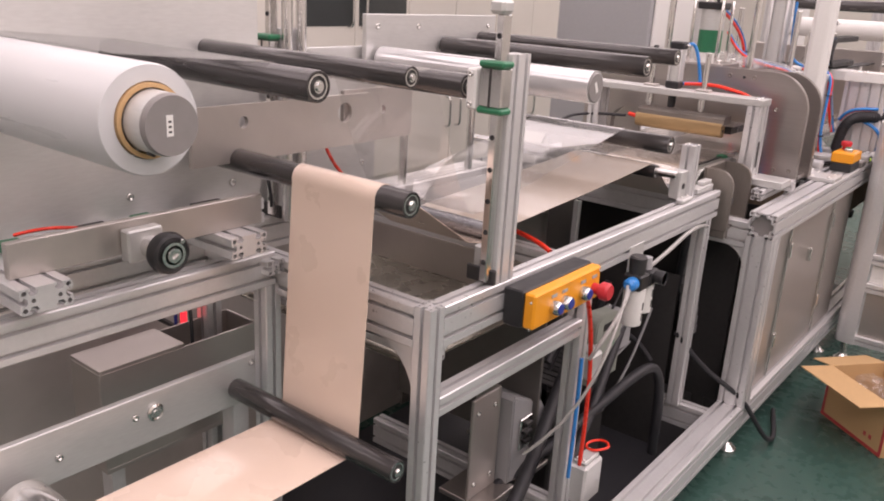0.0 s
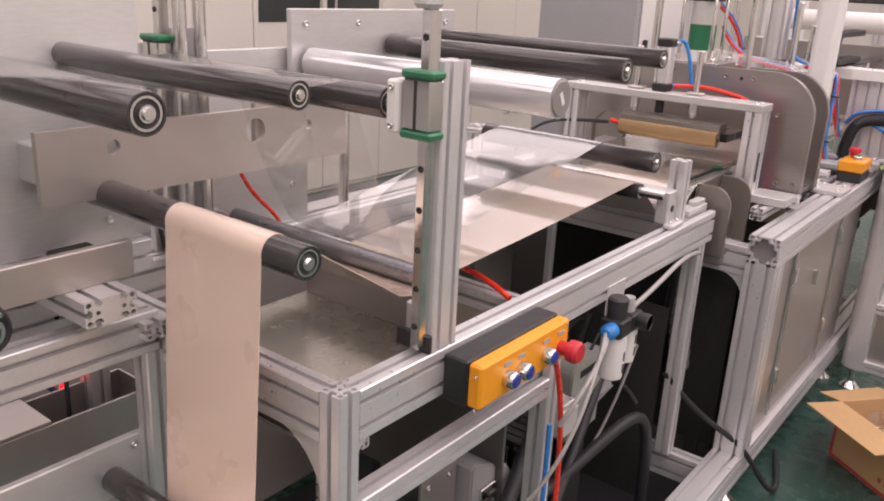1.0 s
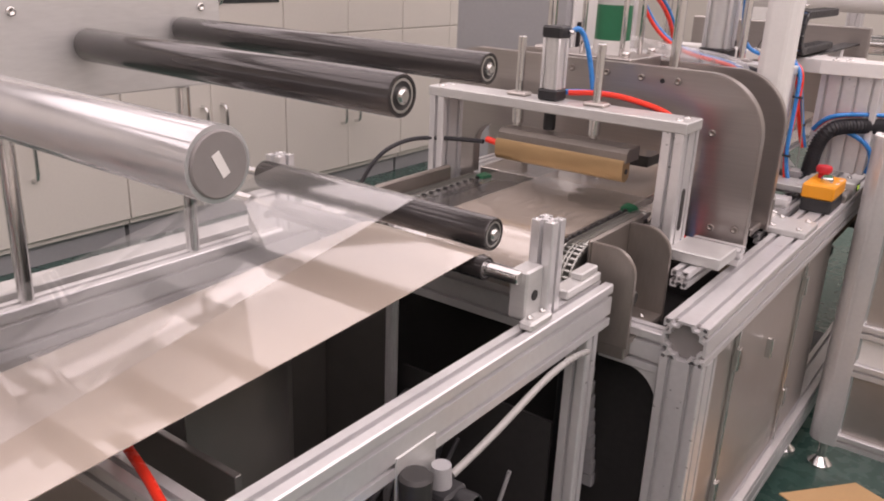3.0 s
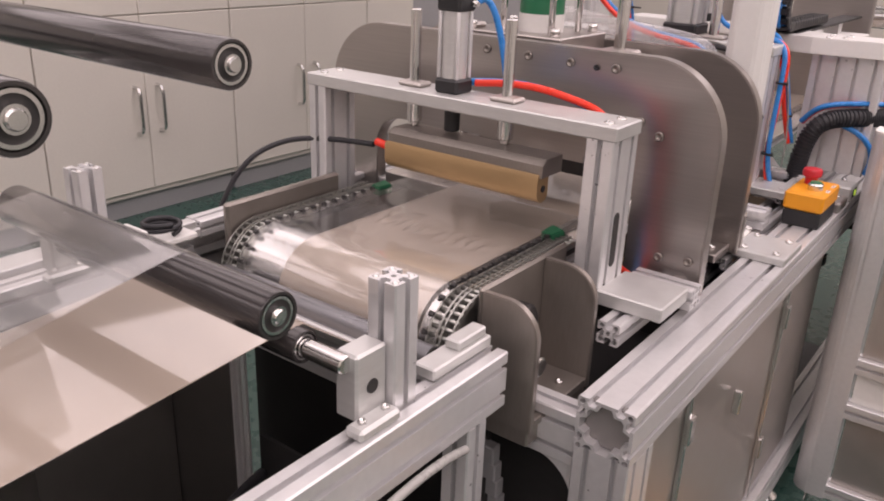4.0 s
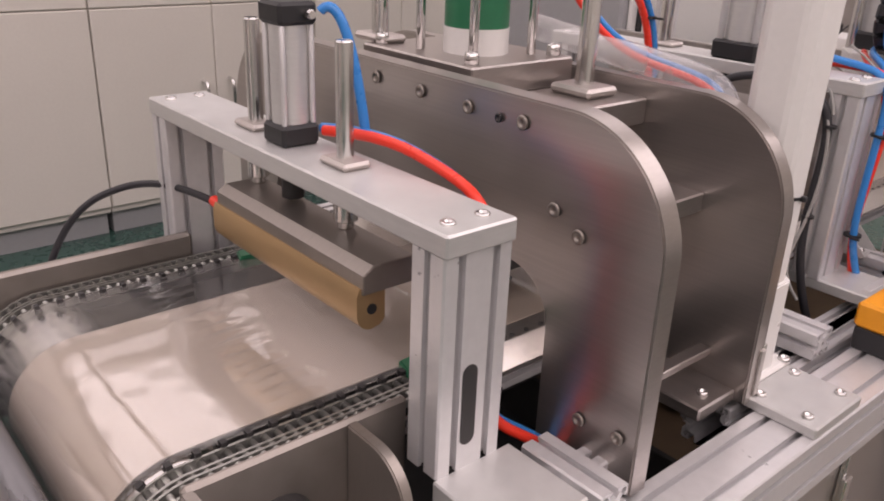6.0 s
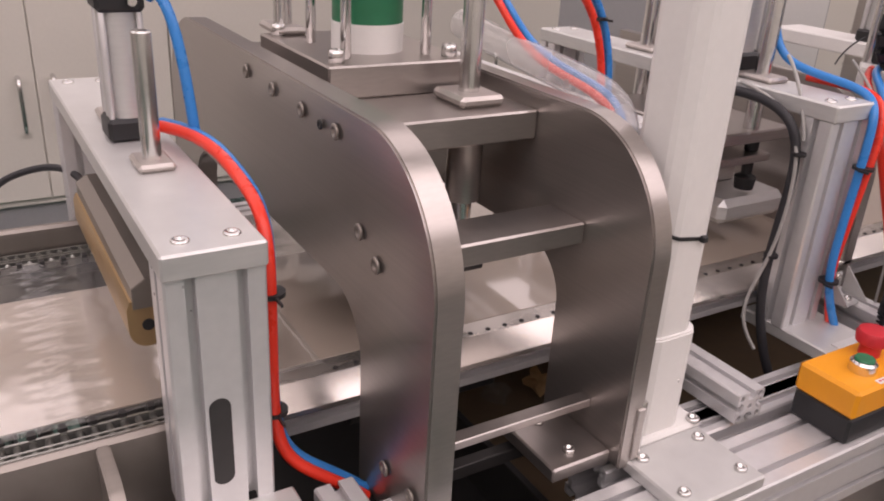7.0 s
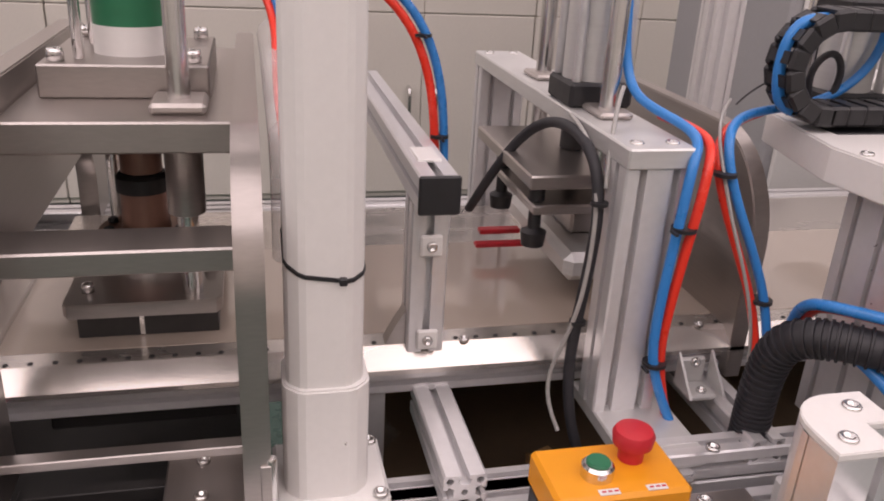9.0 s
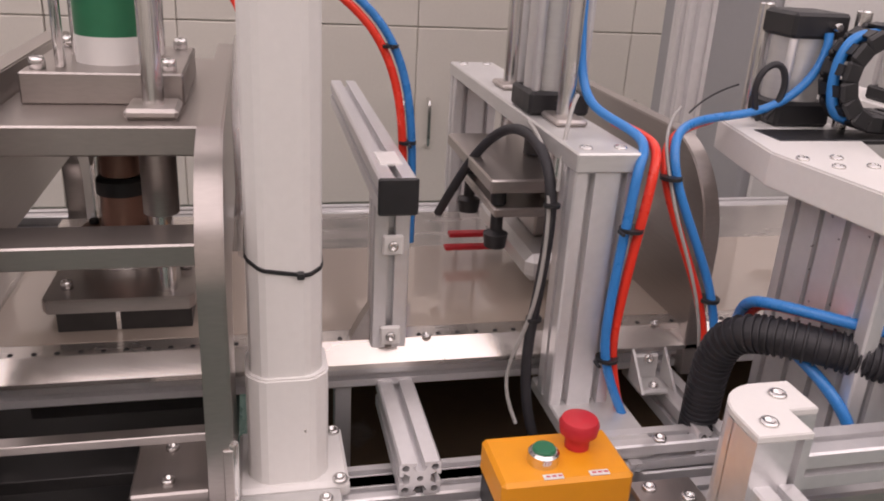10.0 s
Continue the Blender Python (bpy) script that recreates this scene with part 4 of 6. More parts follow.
crown = [(1.945, 0.30), (2.10, 0.30), (2.10, 0.44)] + [(2.06 + 0.04 * math.cos(k * math.pi / 12), 0.46 + 0.04 * math.sin(k * math.pi / 12)) for k in range(7)] + [(1.985 - 0.04 * math.sin(k * math.pi / 12), 0.47 + 0.04 * math.cos(k * math.pi / 12)) for k in range(7)]
part("body", prism(B(), crown, "x", -0.93, -0.88, 0.003), PALE_GREEN, tb)
part("slot", box(B(), -0.881, -0.8785, 1.985, 2.06, 0.46, 0.48, 0.002), BLACK, tb)
part("stripe", box(B(), -0.881, -0.8785, 2.04, 2.06, 0.40, 0.415, 0), GREEN, tb)
part("stand", box(B(), -0.915, -0.895, 1.96, 2.08, -0.045, 0.30, 0.002), DARK, tb)
set_origin()
for pts, r in (
    ([(-0.95, 1.25, 0.1), (-0.88, 1.32, 0.12), (-0.82, 1.45, 0.16), (-0.84, 1.6, 0.26), (-0.90, 1.8, 0.36), (-0.95, 2.0, 0.45), (-1.0, 2.2, 0.45)], 0.018),
    ([(-0.95, 1.60, 0.16), (-0.88, 1.80, 0.24), (-0.82, 2.0, 0.34), (-0.79, 2.14, 0.39), (-0.775, 2.21, 0.36), (-0.77, 2.23, 0.24), (-0.775, 2.24, 0.06)], 0.015),
    ([(-0.85, 1.45, 0.05), (-0.80, 1.6, 0.08), (-0.82, 1.8, 0.2), (-0.86, 2.0, 0.36), (-0.9, 2.2, 0.5)], 0.014),
    ([(-0.80, 2.36, 0.42), (-0.74, 2.42, 0.32), (-0.67, 2.46, 0.26), (-0.6, 2.52, 0.2), (-0.55, 2.6, 0.05), (-0.52, 2.66, 0.012), (-0.56, 2.78, 0.012), (-0.6, 2.9, 0.012)], 0.008),
    ([(-0.85, 2.46, 0.7), (-0.88, 2.55, 0.5), (-0.95, 2.6, 0.3), (-0.9, 2.7, 0.2)], 0.012),
):
    tagged(tube("power_cable", pts, r, RUBBER), "thick black power cable lying through the machine frame", "cable", "power cables")

random.seed(21)
for k in range(16):
    y0, y1 = random.uniform(1.75, 2.15), random.uniform(2.15, 2.55)
    xa, xb = random.uniform(-1.25, -0.86), random.uniform(-1.2, -0.86)
    za, zb = random.uniform(0.08, 0.5), random.uniform(0.1, 0.62)
    zm = min(za, zb) - random.uniform(0.02, 0.09) if k % 2 else max(za, zb) + random.uniform(0.02, 0.1)
    pts = [(xa, y0, za), (xa * 0.7 + xb * 0.3 + 0.03, y0 * 0.65 + y1 * 0.35, max(0.02, zm)), (xa * 0.3 + xb * 0.7, y0 * 0.3 + y1 * 0.7, max(0.02, zm * 0.6 + zb * 0.4)), (xb, min(y1, 2.34), zb)]
    tagged(tube("loose_cable", pts, random.choice((0.004, 0.006, 0.009, 0.012)), (RUBBER, RUBBER, RUBBER, GREY_PAINT, CLEAR_HOSE, RUBBER)[k % 6]), ("black", "black", "black", "grey", "pale grey", "black")[k % 6] + " cable tangled under the web", "cable", "tangled cables")
lump("switch_box", -0.93, 2.16, 0.40, 0.09, 0.11, 0.10, GREY_PAINT, "grey switch box among the tangled cables", "box")
lump("solenoid_valve", -0.86, 1.90, 0.42, 0.05, 0.07, 0.07, ALU_PLATE, "small silver solenoid valve among the cables", "valve")

# cable carrier, upright behind the far post
cc = thing("cable_carrier", (-0.9, 2.55, 0.5), "perforated grey cable carrier standing inside the frame", "cable carrier")
for k in range(9):
    part("carrier_link", box(B(), -0.88, -0.82, 2.52 + 0.008 * k, 2.54 + 0.008 * k, 0.62 - 0.035 * k, 0.65 - 0.035 * k, 0.002), GREY_PAINT, cc)
part("stay", box(B(), -0.86, -0.84, 2.535, 2.545, 0.10, 0.70, 0.001), DARK, cc)

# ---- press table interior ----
dpn = thing("shade_backing", (-1.1, 2.36, 0.1), "steel sheet and post under the web, with a dark sheet added for shade", "panel", "dark panels")
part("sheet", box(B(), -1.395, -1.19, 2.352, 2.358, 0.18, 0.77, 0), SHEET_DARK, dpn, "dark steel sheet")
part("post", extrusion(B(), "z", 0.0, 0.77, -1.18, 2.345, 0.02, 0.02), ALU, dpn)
# added dark sheet, stands in for the shade behind the cables
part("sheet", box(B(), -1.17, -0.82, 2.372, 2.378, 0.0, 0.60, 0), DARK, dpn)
# dark backing in place of the shade inside the table end
dpn = thing("shade_backing", (-1.2, 2.6, 0.1), "dark sheet added for the shade inside the press table", "panel", "dark panels")
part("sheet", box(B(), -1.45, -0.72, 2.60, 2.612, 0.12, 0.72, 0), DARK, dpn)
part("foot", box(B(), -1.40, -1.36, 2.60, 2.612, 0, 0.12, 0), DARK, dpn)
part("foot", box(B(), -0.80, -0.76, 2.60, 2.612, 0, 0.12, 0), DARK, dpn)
# added black mat, darkens the floor where the machine shades it
mat_ = part("shade_mat", box(B(), -1.58, -0.70, 1.15, 4.6, 0.0, 0.006, 0.001), RUBBER)
tagged(mat_, "black mat added for the shade on the floor under the machine", "mat")
# made-up dark tray that gives the shade below the press
undershade = thing("shade_tray", (-1.07, 2.9, 0.0), "dark tray added for the shade under the press", "tray")
part("floor_sheet", box(B(), -1.43, -0.70, 2.66, 3.12, 0.60, 0.606, 0.001), DARK, undershade)
part("rim", box(B(), -1.43, -0.70, 3.115, 3.125, 0.606, 0.69, 0.001), DARK, undershade)
part("rim", box(B(), -1.43, -0.70, 2.655, 2.665, 0.606, 0.69, 0.001), DARK, undershade)
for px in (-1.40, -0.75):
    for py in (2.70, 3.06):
        part("leg", box(B(), px, px + 0.03, py, py + 0.03, 0.0, 0.60, 0.001), DARK, undershade)
bin_ = thing("scrap_bin", (-1.07, 3.3, 0.3), "brown scrap bin under the press table", "bin")
part("bottom", box(B(), -1.44, -0.72, 3.22, 4.6, 0.52, 0.53, 0.001), BIN, bin_)
for d in ((-1.45, -1.44, 3.22, 4.6), (-0.72, -0.71, 3.22, 4.6)):
    part("side", box(B(), *d, 0.52, 0.70, 0.001), BIN, bin_)
for k in range(4):
    part("stay", box(B(), -1.45, -0.70, 3.24 + 0.42 * k, 3.28 + 0.42 * k, 0.49, 0.52, 0.001), DARK, bin_)
part("leg", box(B(), -1.45, -1.41, 3.6, 3.64, 0, 0.49, 0.001), DARK, bin_)
part("leg", box(B(), -0.75, -0.71, 3.6, 3.64, 0, 0.49, 0.001), DARK, bin_)
random.seed(5)
for k in range(10):
    cx, cy = random.uniform(-1.2, -0.78), random.uniform(3.25, 3.6)
    sc = thing("film_scrap", (cx, cy, 0.53), "crumpled clear film scrap in the bin", "scrap", "film scraps")
    bm = bmesh.new()
    bmesh.ops.create_icosphere(bm, subdivisions=2, radius=0.035)
    for v in bm.verts:
        v.co = Vector((cx, cy, 0.555)) + Vector((v.co.x * 1.3, v.co.y, v.co.z * 0.6)) * (0.6 + 0.8 * noise.noise(v.co * 40 + Vector((k, 0, 0))))
    part("scrap", bm, (FILM, CARD)[k % 2], sc)

# door trims of the panel
for yk in (2.765, 3.30):
    d = part("door_trim", box(B(), -0.624, -0.616, yk, yk + 0.008, 0.19, 0.73, 0.001), BRIGHT, tf, "thin bright door edge")
    for zk in (0.30, 0.62):
        part("hinge", box(B(), -0.618, -0.609, yk - 0.006, yk + 0.014, zk, zk + 0.05, 0.002), BRIGHT, tf)
part("pull", box(B(), -0.62, -0.605, 3.02, 3.03, 0.55, 0.60, 0.002), BRIGHT, tf)


# ---- chain drum and belt web ----
DY, DZ, DR = 2.495, 0.83, 0.078
dm = thing("chain_drum", (-1.07, DY, DZ), "bright steel drum with chain wheels at both ends", "drum")
part("shell", lathe(B(), (-1.265, DY, DZ), (-0.865, DY, DZ), [(0, 0.03), (0, DR - 0.004), (1, DR - 0.004), (1, 0.03)], 48), BRIGHT, dm)
for xk in (-1.283, -0.863):
    part("chain_wheel", lathe(B(), (xk, DY, DZ), (xk + 0.012, DY, DZ), [(0, 0.03), (0, DR - 0.008), (1, DR - 0.008), (1, 0.03)], 40), CHAIN, dm)
part("shaft", rod(B(), (-1.36, DY, DZ), (-0.74, DY, DZ), 0.014), BRIGHT, dm)
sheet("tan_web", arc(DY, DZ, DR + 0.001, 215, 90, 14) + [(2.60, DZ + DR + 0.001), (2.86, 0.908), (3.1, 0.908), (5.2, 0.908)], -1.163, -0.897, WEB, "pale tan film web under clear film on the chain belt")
wl = thing("film_layer", (-1.07, 2.6, 0.90), "glossy clear film layer sealed over the tan web", "film")
bm = B()
pa = arc(DY, DZ, DR + 0.006, 215, 90, 14) + [(2.50 + 0.01 * k, DZ + DR + 0.006) for k in range(1, 37)]
grid = []
for i, (y, z) in enumerate(pa):
    row = []
    for k in range(61):
        x = -1.255 + 0.374 * k / 60
        dz = 0.0012 * noise.noise((x * 9, y * 9, 0)) + 0.0007 * noise.noise((x * 30, y * 30, 4))
        if 2.59 < y < 2.66:
            dz += 0.0030 * math.sin(x * 320 + 30 * y + 3 * noise.noise((x * 40, y * 20, 2))) * math.sin(math.pi * (y - 2.59) / 0.07) ** 2
        row.append(bm.verts.new((x, y, z + max(dz, -0.0015))))
    grid.append(row)
for a, b in zip(grid, grid[1:]):
    for k in range(60):
        bm.faces.new((a[k], a[k + 1], b[k + 1], b[k])).smooth = True
layer = part("sheet", bm, BELT_FILM, wl)
sol = layer.modifiers.new("thickness", "SOLIDIFY")
sol.thickness = 0.0006

# chains: one link mesh, many links
lm = bpy.data.meshes.new("chain_link")
bm = B()
for off in (-0.0185, -0.0035, 0.0035, 0.0185):
    box(bm, off - 0.0013, off + 0.0013, -0.0068, 0.0068, -0.0048, 0.0048, 0)
lathe(bm, (-0.0205, 0, 0), (0.0205, 0, 0), [(0, 0.0034), (1, 0.0034)], 10)
bm.to_mesh(lm)
bm.free()
lm.materials.append(CHAIN)
gm = bpy.data.meshes.new("gripper_clip")
bm = B()
box(bm, -0.0265, -0.0185, -0.003, 0.003, 0.002, 0.0092, 0)
box(bm, -0.0285, -0.0245, -0.0042, 0.0042, 0.0005, 0.0045, 0)
bm.to_mesh(gm)
bm.free()
gm.materials.append(DARK)
for cx, fl in ((-0.857, 1), (-1.277, -1)):
    ch = thing("conveyor_chain", (cx, 2.6, DZ), "dark steel gripper chain beside the film", "chain", "gripper chains")
    n_arc = 14
    for k in range(n_arc + 22):
        if k < n_arc:
            a = radians(220 - (130 / n_arc) * k)
            p, turn = Vector((cx, DY + (DR - 0.001) * math.cos(a), DZ + (DR - 0.001) * math.sin(a))), a - math.pi / 2
        else:
            p, turn = Vector((cx, DY + 0.0127 * (k - n_arc), DZ + DR - 0.001)), 0.0
        for piece, mesh in (("chain_link", lm), ("gripper_clip", gm))[:1 + (k % 2)]:
            ob = new(piece, mesh)
            ob.parent = ch
            ob.matrix_parent_inverse = origin_of(ch).inverted()
            ob.matrix_basis = Matrix.Translation(p) @ Matrix.Rotation(turn, 4, "X") @ Matrix.Rotation(0 if fl > 0 else math.pi, 4, "Z")
    part("chain_guide", box(B(), cx - 0.012, cx + 0.012, 2.52, 2.775, 0.885, 0.8975, 0.001), DARK, ch)
    gx = cx + (0.022 if fl < 0 else -0.029)
    part("guide_end", prism(B(), [(gx - 0.010, 2.745), (gx + 0.014, 2.738), (gx + 0.018, 2.772), (gx - 0.012, 2.785)], "z", 0.900, 0.9175, 0.002), GREEN, ch, "green plastic guide end")

for x0, x1, y0, z1 in ((-1.317, -1.303, 2.44, 0.942), (-0.832, -0.822, 2.47, 0.928)):
    sp = thing("drum_side_plate", ((x0 + x1) / 2, 2.55, 0.75), "dull steel side plate holding the chain drum", "bracket", "drum side plates")
    part("plate", box(B(), x0, x1, y0, 2.70, 0.72, z1, 0.004), TOOL_STEEL, sp)


def rounded_cheek(y0, y1, x0, x1, z0, z1, r=0.05):
    """A plate in the x-z plane with its outer top corner rounded."""
    pts = [(x0, z0), (x1, z0), (x1, z1 - r)] + [(x1 - r + r * math.cos(k * math.pi / 48), z1 - r + r * math.sin(k * math.pi / 48)) for k in range(1, 25)] + [(x0, z1)]
    return prism(B(), pts, "y", y0, y1, 0.0015)


ub = thing("bearing_housing", (-0.78, 2.55, 0.74), "steel bearing housing with two rounded cheeks", "bracket")
part("cheek", rounded_cheek(2.468, 2.480, -0.822, -0.735, 0.74, 0.925), TOOL_STEEL, ub, smooth=True)
part("cheek", rounded_cheek(2.628, 2.640, -0.822, -0.735, 0.74, 0.925), TOOL_STEEL, ub, smooth=True)
part("floor_plate", box(B(), -0.822, -0.735, 2.480, 2.628, 0.745, 0.757, 0.001), TOOL_STEEL, ub)
part("bearing", lathe(B(), (-0.822, 2.555, 0.845), (-0.80, 2.555, 0.845), [(0, 0.035), (0.8, 0.035), (1, 0.03), (1, 0.018)], 28), DARK, ub)
part("foot", box(B(), -0.818, -0.74, 2.472, 2.636, 0.715, 0.740, 0.002), TOOL_STEEL, ub)
screws(ub, [(-0.76, 2.52, 0.757), (-0.76, 2.59, 0.757)], (0, 0, 1), 0.006)

# ---- stub post and roller block ----
st = thing("stub_post", (-0.80, 2.26, 0.87), "short slotted aluminium post with a bearing block", "post", "stub posts")
part("post", extrusion(B(), "z", 0.87, 1.022, -0.80, 2.259, 0.04, 0.04), ALU, st)
screws(st, [(-0.80 + sx * 0.0135, 2.259 + sy * 0.0135, 1.020) for sx in (-1, 1) for sy in (-1, 1)], (0, 0, 1), 0.004, 0.003, "hole", BRIGHT)
part("block", box(B(), -0.822, -0.79, 2.19, 2.238, 0.875, 0.955, 0.003), ALU_PLATE, st)
part("bracket", box(B(), -0.79, -0.765, 2.17, 2.235, 0.87, 0.885, 0.004), ALU_PLATE, st)
part("bore", lathe(B(), (-0.7905, 2.214, 0.912), (-0.7885, 2.214, 0.912), [(0, 0.0085), (1, 0.0085), (1, 0)], 18), DARK, st, "dark bore")
screws(st, [(-0.778, 2.185, 0.885), (-0.778, 2.222, 0.885)], (0, 0, 1), 0.005)
part("shaft", rod(B(), (-0.90, 2.185, 0.945), (-0.80, 2.185, 0.945), 0.011), BRIGHT, st)
copy_thing(st, Matrix.Translation((-1.40, 2.26, 0.87)))
roller("roller", 2.185, 0.945, 0.019, -1.33, -0.86, DARK_ROLL, "dark guide roller under the web")
rb = thing("roller_block", (-0.795, 2.42, 0.87), "pale bearing block at the end of the rail", "bracket", "roller blocks")
part("block", box(B(), -0.815, -0.783, 2.315, 2.435, 0.872, 0.888, 0.002), ALU_PLATE, rb)
part("upper_block", box(B(), -0.810, -0.788, 2.37, 2.43, 0.888, 0.901, 0.002), ALU_PLATE, rb)
copy_thing(rb, Matrix.Translation((-1.38, 2.42, 0.87)))
sb2 = thing("far_bracket", (-1.36, 2.40, 0.87), "pale bracket with a black cable coil beside the drum", "bracket")
part("plate", box(B(), -1.385, -1.33, 2.30, 2.312, 0.87, 0.925, 0.002), WHITE, sb2)
part("plate", box(B(), -1.385, -1.33, 2.312, 2.40, 0.89, 0.90, 0.002), WHITE, sb2)
tube("cable_coil", [(-1.36 + 0.03 * math.cos(k * math.pi / 4), 2.355 + 0.032 * math.sin(k * math.pi / 4), 0.908 + 0.001 * k) for k in range(17)], 0.004, RUBBER, sb2, "coiled black cable")
# inner rail behind the table edge
inner = thing("inner_rail", (-0.73, 2.8, 0.77), "short slotted aluminium rail beside the table edge", "rail")
part("rail", extrusion(B(), "y", 2.64, 2.87, -0.715, 0.832, 0.035, 0.035), ALU, inner)
part("rail", extrusion(B(), "y", 3.52, 4.2, -0.715, 0.832, 0.035, 0.035), ALU, inner)
part("lower_rail", extrusion(B(), "y", 3.11, 4.6, -0.73, 0.775, 0.06, 0.07), ALU, inner)
part("rod", rod(B(), (-0.95, 2.66, 0.80), (-0.75, 2.66, 0.80), 0.018), BRIGHT, inner)
rail_y(tf, -1.43, -1.39, 0.86, 0.89, 2.45, 5.2)
rail_y(tf, -1.46, -1.42, 0.815, 0.855, 2.2, 5.2)
tagged(tube("cable", [(-1.47, 2.55, 0.86), (-1.45, 2.58, 0.95), (-1.42, 2.64, 0.99), (-1.38, 2.70, 1.0), (-1.22, 2.70, 1.01)], 0.005, RUBBER), "black heater cable to the sealing bar", "cable")

# ---- sealing bar with its cylinder ----
sb = thing("sealing_bar", (-1.04, 2.70, 0.98), "brass heat-sealing bar under a steel carrier", "sealing bar")
part("carrier", prism(B(), [(2.690, 1.052), (2.738, 1.052), (2.738, 1.024), (2.678, 1.024), (2.678, 1.044)], "x", -1.168, -0.866, 0.0008), TOOL_STEEL, sb)
nose = [(2.676, 1.030), (2.673, 1.022), (2.673, 1.002)] + [(2.690 - 0.017 * math.cos(k * math.pi / 16), 1.002 - 0.018 * math.sin(k * math.pi / 16)) for k in range(1, 9)] + [(2.700, 0.986), (2.706, 0.992), (2.706, 1.024), (2.678, 1.024), (2.678, 1.030)]
part("bar", prism(B(), nose, "x", -1.171, -0.870), BRASS, sb, "brass bar, browned by heat", smooth=True)
part("heater_hole", lathe(B(), (-0.871, 2.690, 1.006), (-0.8685, 2.690, 1.006), [(0, 0.0055), (1, 0.0055), (1, 0)], 16), BLACK, sb)
part("heater_lead", rod(B(), (-1.205, 2.69, 1.02), (-1.171, 2.69, 1.015), 0.007), RED_HOSE, sb, "red heater lead")
for xk in (-1.15, -0.965):
    part("guide_rod", rod(B(), (xk, 2.725, 1.052), (xk, 2.725, 1.245), 0.009), BRIGHT, sb)
    part("flange", box(B(), xk - 0.024, xk + 0.024, 2.708, 2.742, 1.120, 1.128, 0.003), STAIN, sb)
    part("bushing", rod(B(), (xk, 2.725, 1.06), (xk, 2.725, 1.098), 0.013), BRIGHT, sb)
part("coupling", rod(B(), (-1.07, 2.725, 1.056), (-1.07, 2.725, 1.098), 0.013), BLACK, sb)


def cylinder(x, y, z, w, h, label, cap=0.024, green=False):
    ob = thing("air_cylinder", (x, y, z), label, "cylinder", "air cylinders")
    part("base_cap", box(B(), x - w / 2, x + w / 2, y - w / 2, y + w / 2, z, z + cap, 0.004), BLACK, ob, "black end cap")
    part("barrel", lathe(B(), (x, y, z + cap), (x, y, z + h - cap), [(0, w * 0.44), (1, w * 0.44)], 32), ALU_PLATE, ob)
    for sx in (-1, 1):
        for sy in (-1, 1):
            part("tie_rod", rod(B(), (x + sx * w * 0.38, y + sy * w * 0.38, z + cap), (x + sx * w * 0.38, y + sy * w * 0.38, z + h - cap), w * 0.07, 10), ALU, ob)
    part("top_cap", box(B(), x - w / 2, x + w / 2, y - w / 2, y + w / 2, z + h - cap, z + h, 0.004), BLACK, ob, "black end cap")
    part("fitting", rod(B(), (x + w / 2, y + w * 0.2, z + h - cap / 2), (x + w / 2 + 0.012, y + w * 0.2, z + h - cap / 2), 0.005, 10), BRIGHT, ob)
    return ob


cylinder(-1.07, 2.725, 1.12, 0.046, 0.152, "small air cylinder with black caps on the portal")

# ---- hoses ----
def hose_pair(pts, r, label, shift=(0.0, 0.009, 0.002), first=RED_HOSE, second=BLUE_HOSE, ties=()):
    ob = thing("hose_pair", pts[0], label, "hose", "air hoses")
    tube("hose", pts, r, first, ob, "red air hose")
    tube("hose", [tuple(a + b for a, b in zip(p, shift)) for p in pts], r, second, ob, "blue air hose")
    for p in ties:
        part("cable_tie", lathe(B(), (p[0], p[1], p[2] - 0.002), (p[0], p[1], p[2] + 0.002), [(0, r * 1.8), (0, r * 2.1), (1, r * 2.1), (1, r * 1.8)], 18), BLACK, ob)
        part("tie_end", box(B(), p[0] + r * 2.2, p[0] + r * 2.2 + 0.014, p[1] - 0.001, p[1] + 0.001, p[2] - 0.0015, p[2] + 0.0015, 0), BLACK, ob)
    return ob


hose_pair([(-1.045, 2.752, 1.135), (-0.97, 2.776, 1.144), (-0.89, 2.782, 1.130), (-0.83, 2.783, 1.118), (-0.803, 2.780, 1.09), (-0.795, 2.777, 1.04), (-0.795, 2.776, 0.96), (-0.797, 2.778, 0.905), (-0.785, 2.79, 0.872), (-0.775, 2.83, 0.850), (-0.768, 2.858, 0.825)], 0.0060, "red and blue air hoses tied along the portal", (-0.011, 0.004, 0.0), ties=((-0.801, 2.779, 0.93), (-0.801, 2.780, 1.05)))
tagged(tube("hose", [(-1.045, 2.75, 1.262), (-1.03, 2.765, 1.285), (-1.013, 2.772, 1.22), (-1.0, 2.775, 1.14)], 0.0055, BLUE_HOSE), "blue air hose at the small cylinder", "hose")
set_origin()
hp = thing("hose_pair", (-0.95, 3.55, 1.3), "red and blue air hoses tied down the portal", "hose", "air hoses")
tube("hose", [(-0.955, 3.548, 1.42), (-0.95, 3.545, 1.28), (-0.945, 3.552, 1.20), (-0.90, 3.556, 1.178), (-0.84, 3.578, 1.170), (-0.80, 3.578, 1.162), (-0.780, 3.561, 1.145), (-0.776, 3.557, 1.11), (-0.776, 3.552, 1.045), (-0.776, 3.547, 0.96), (-0.776, 3.550, 0.905), (-0.768, 3.580, 0.843), (-0.755, 3.60, 0.80)], 0.0056, BLUE_HOSE, hp, "blue air hose")
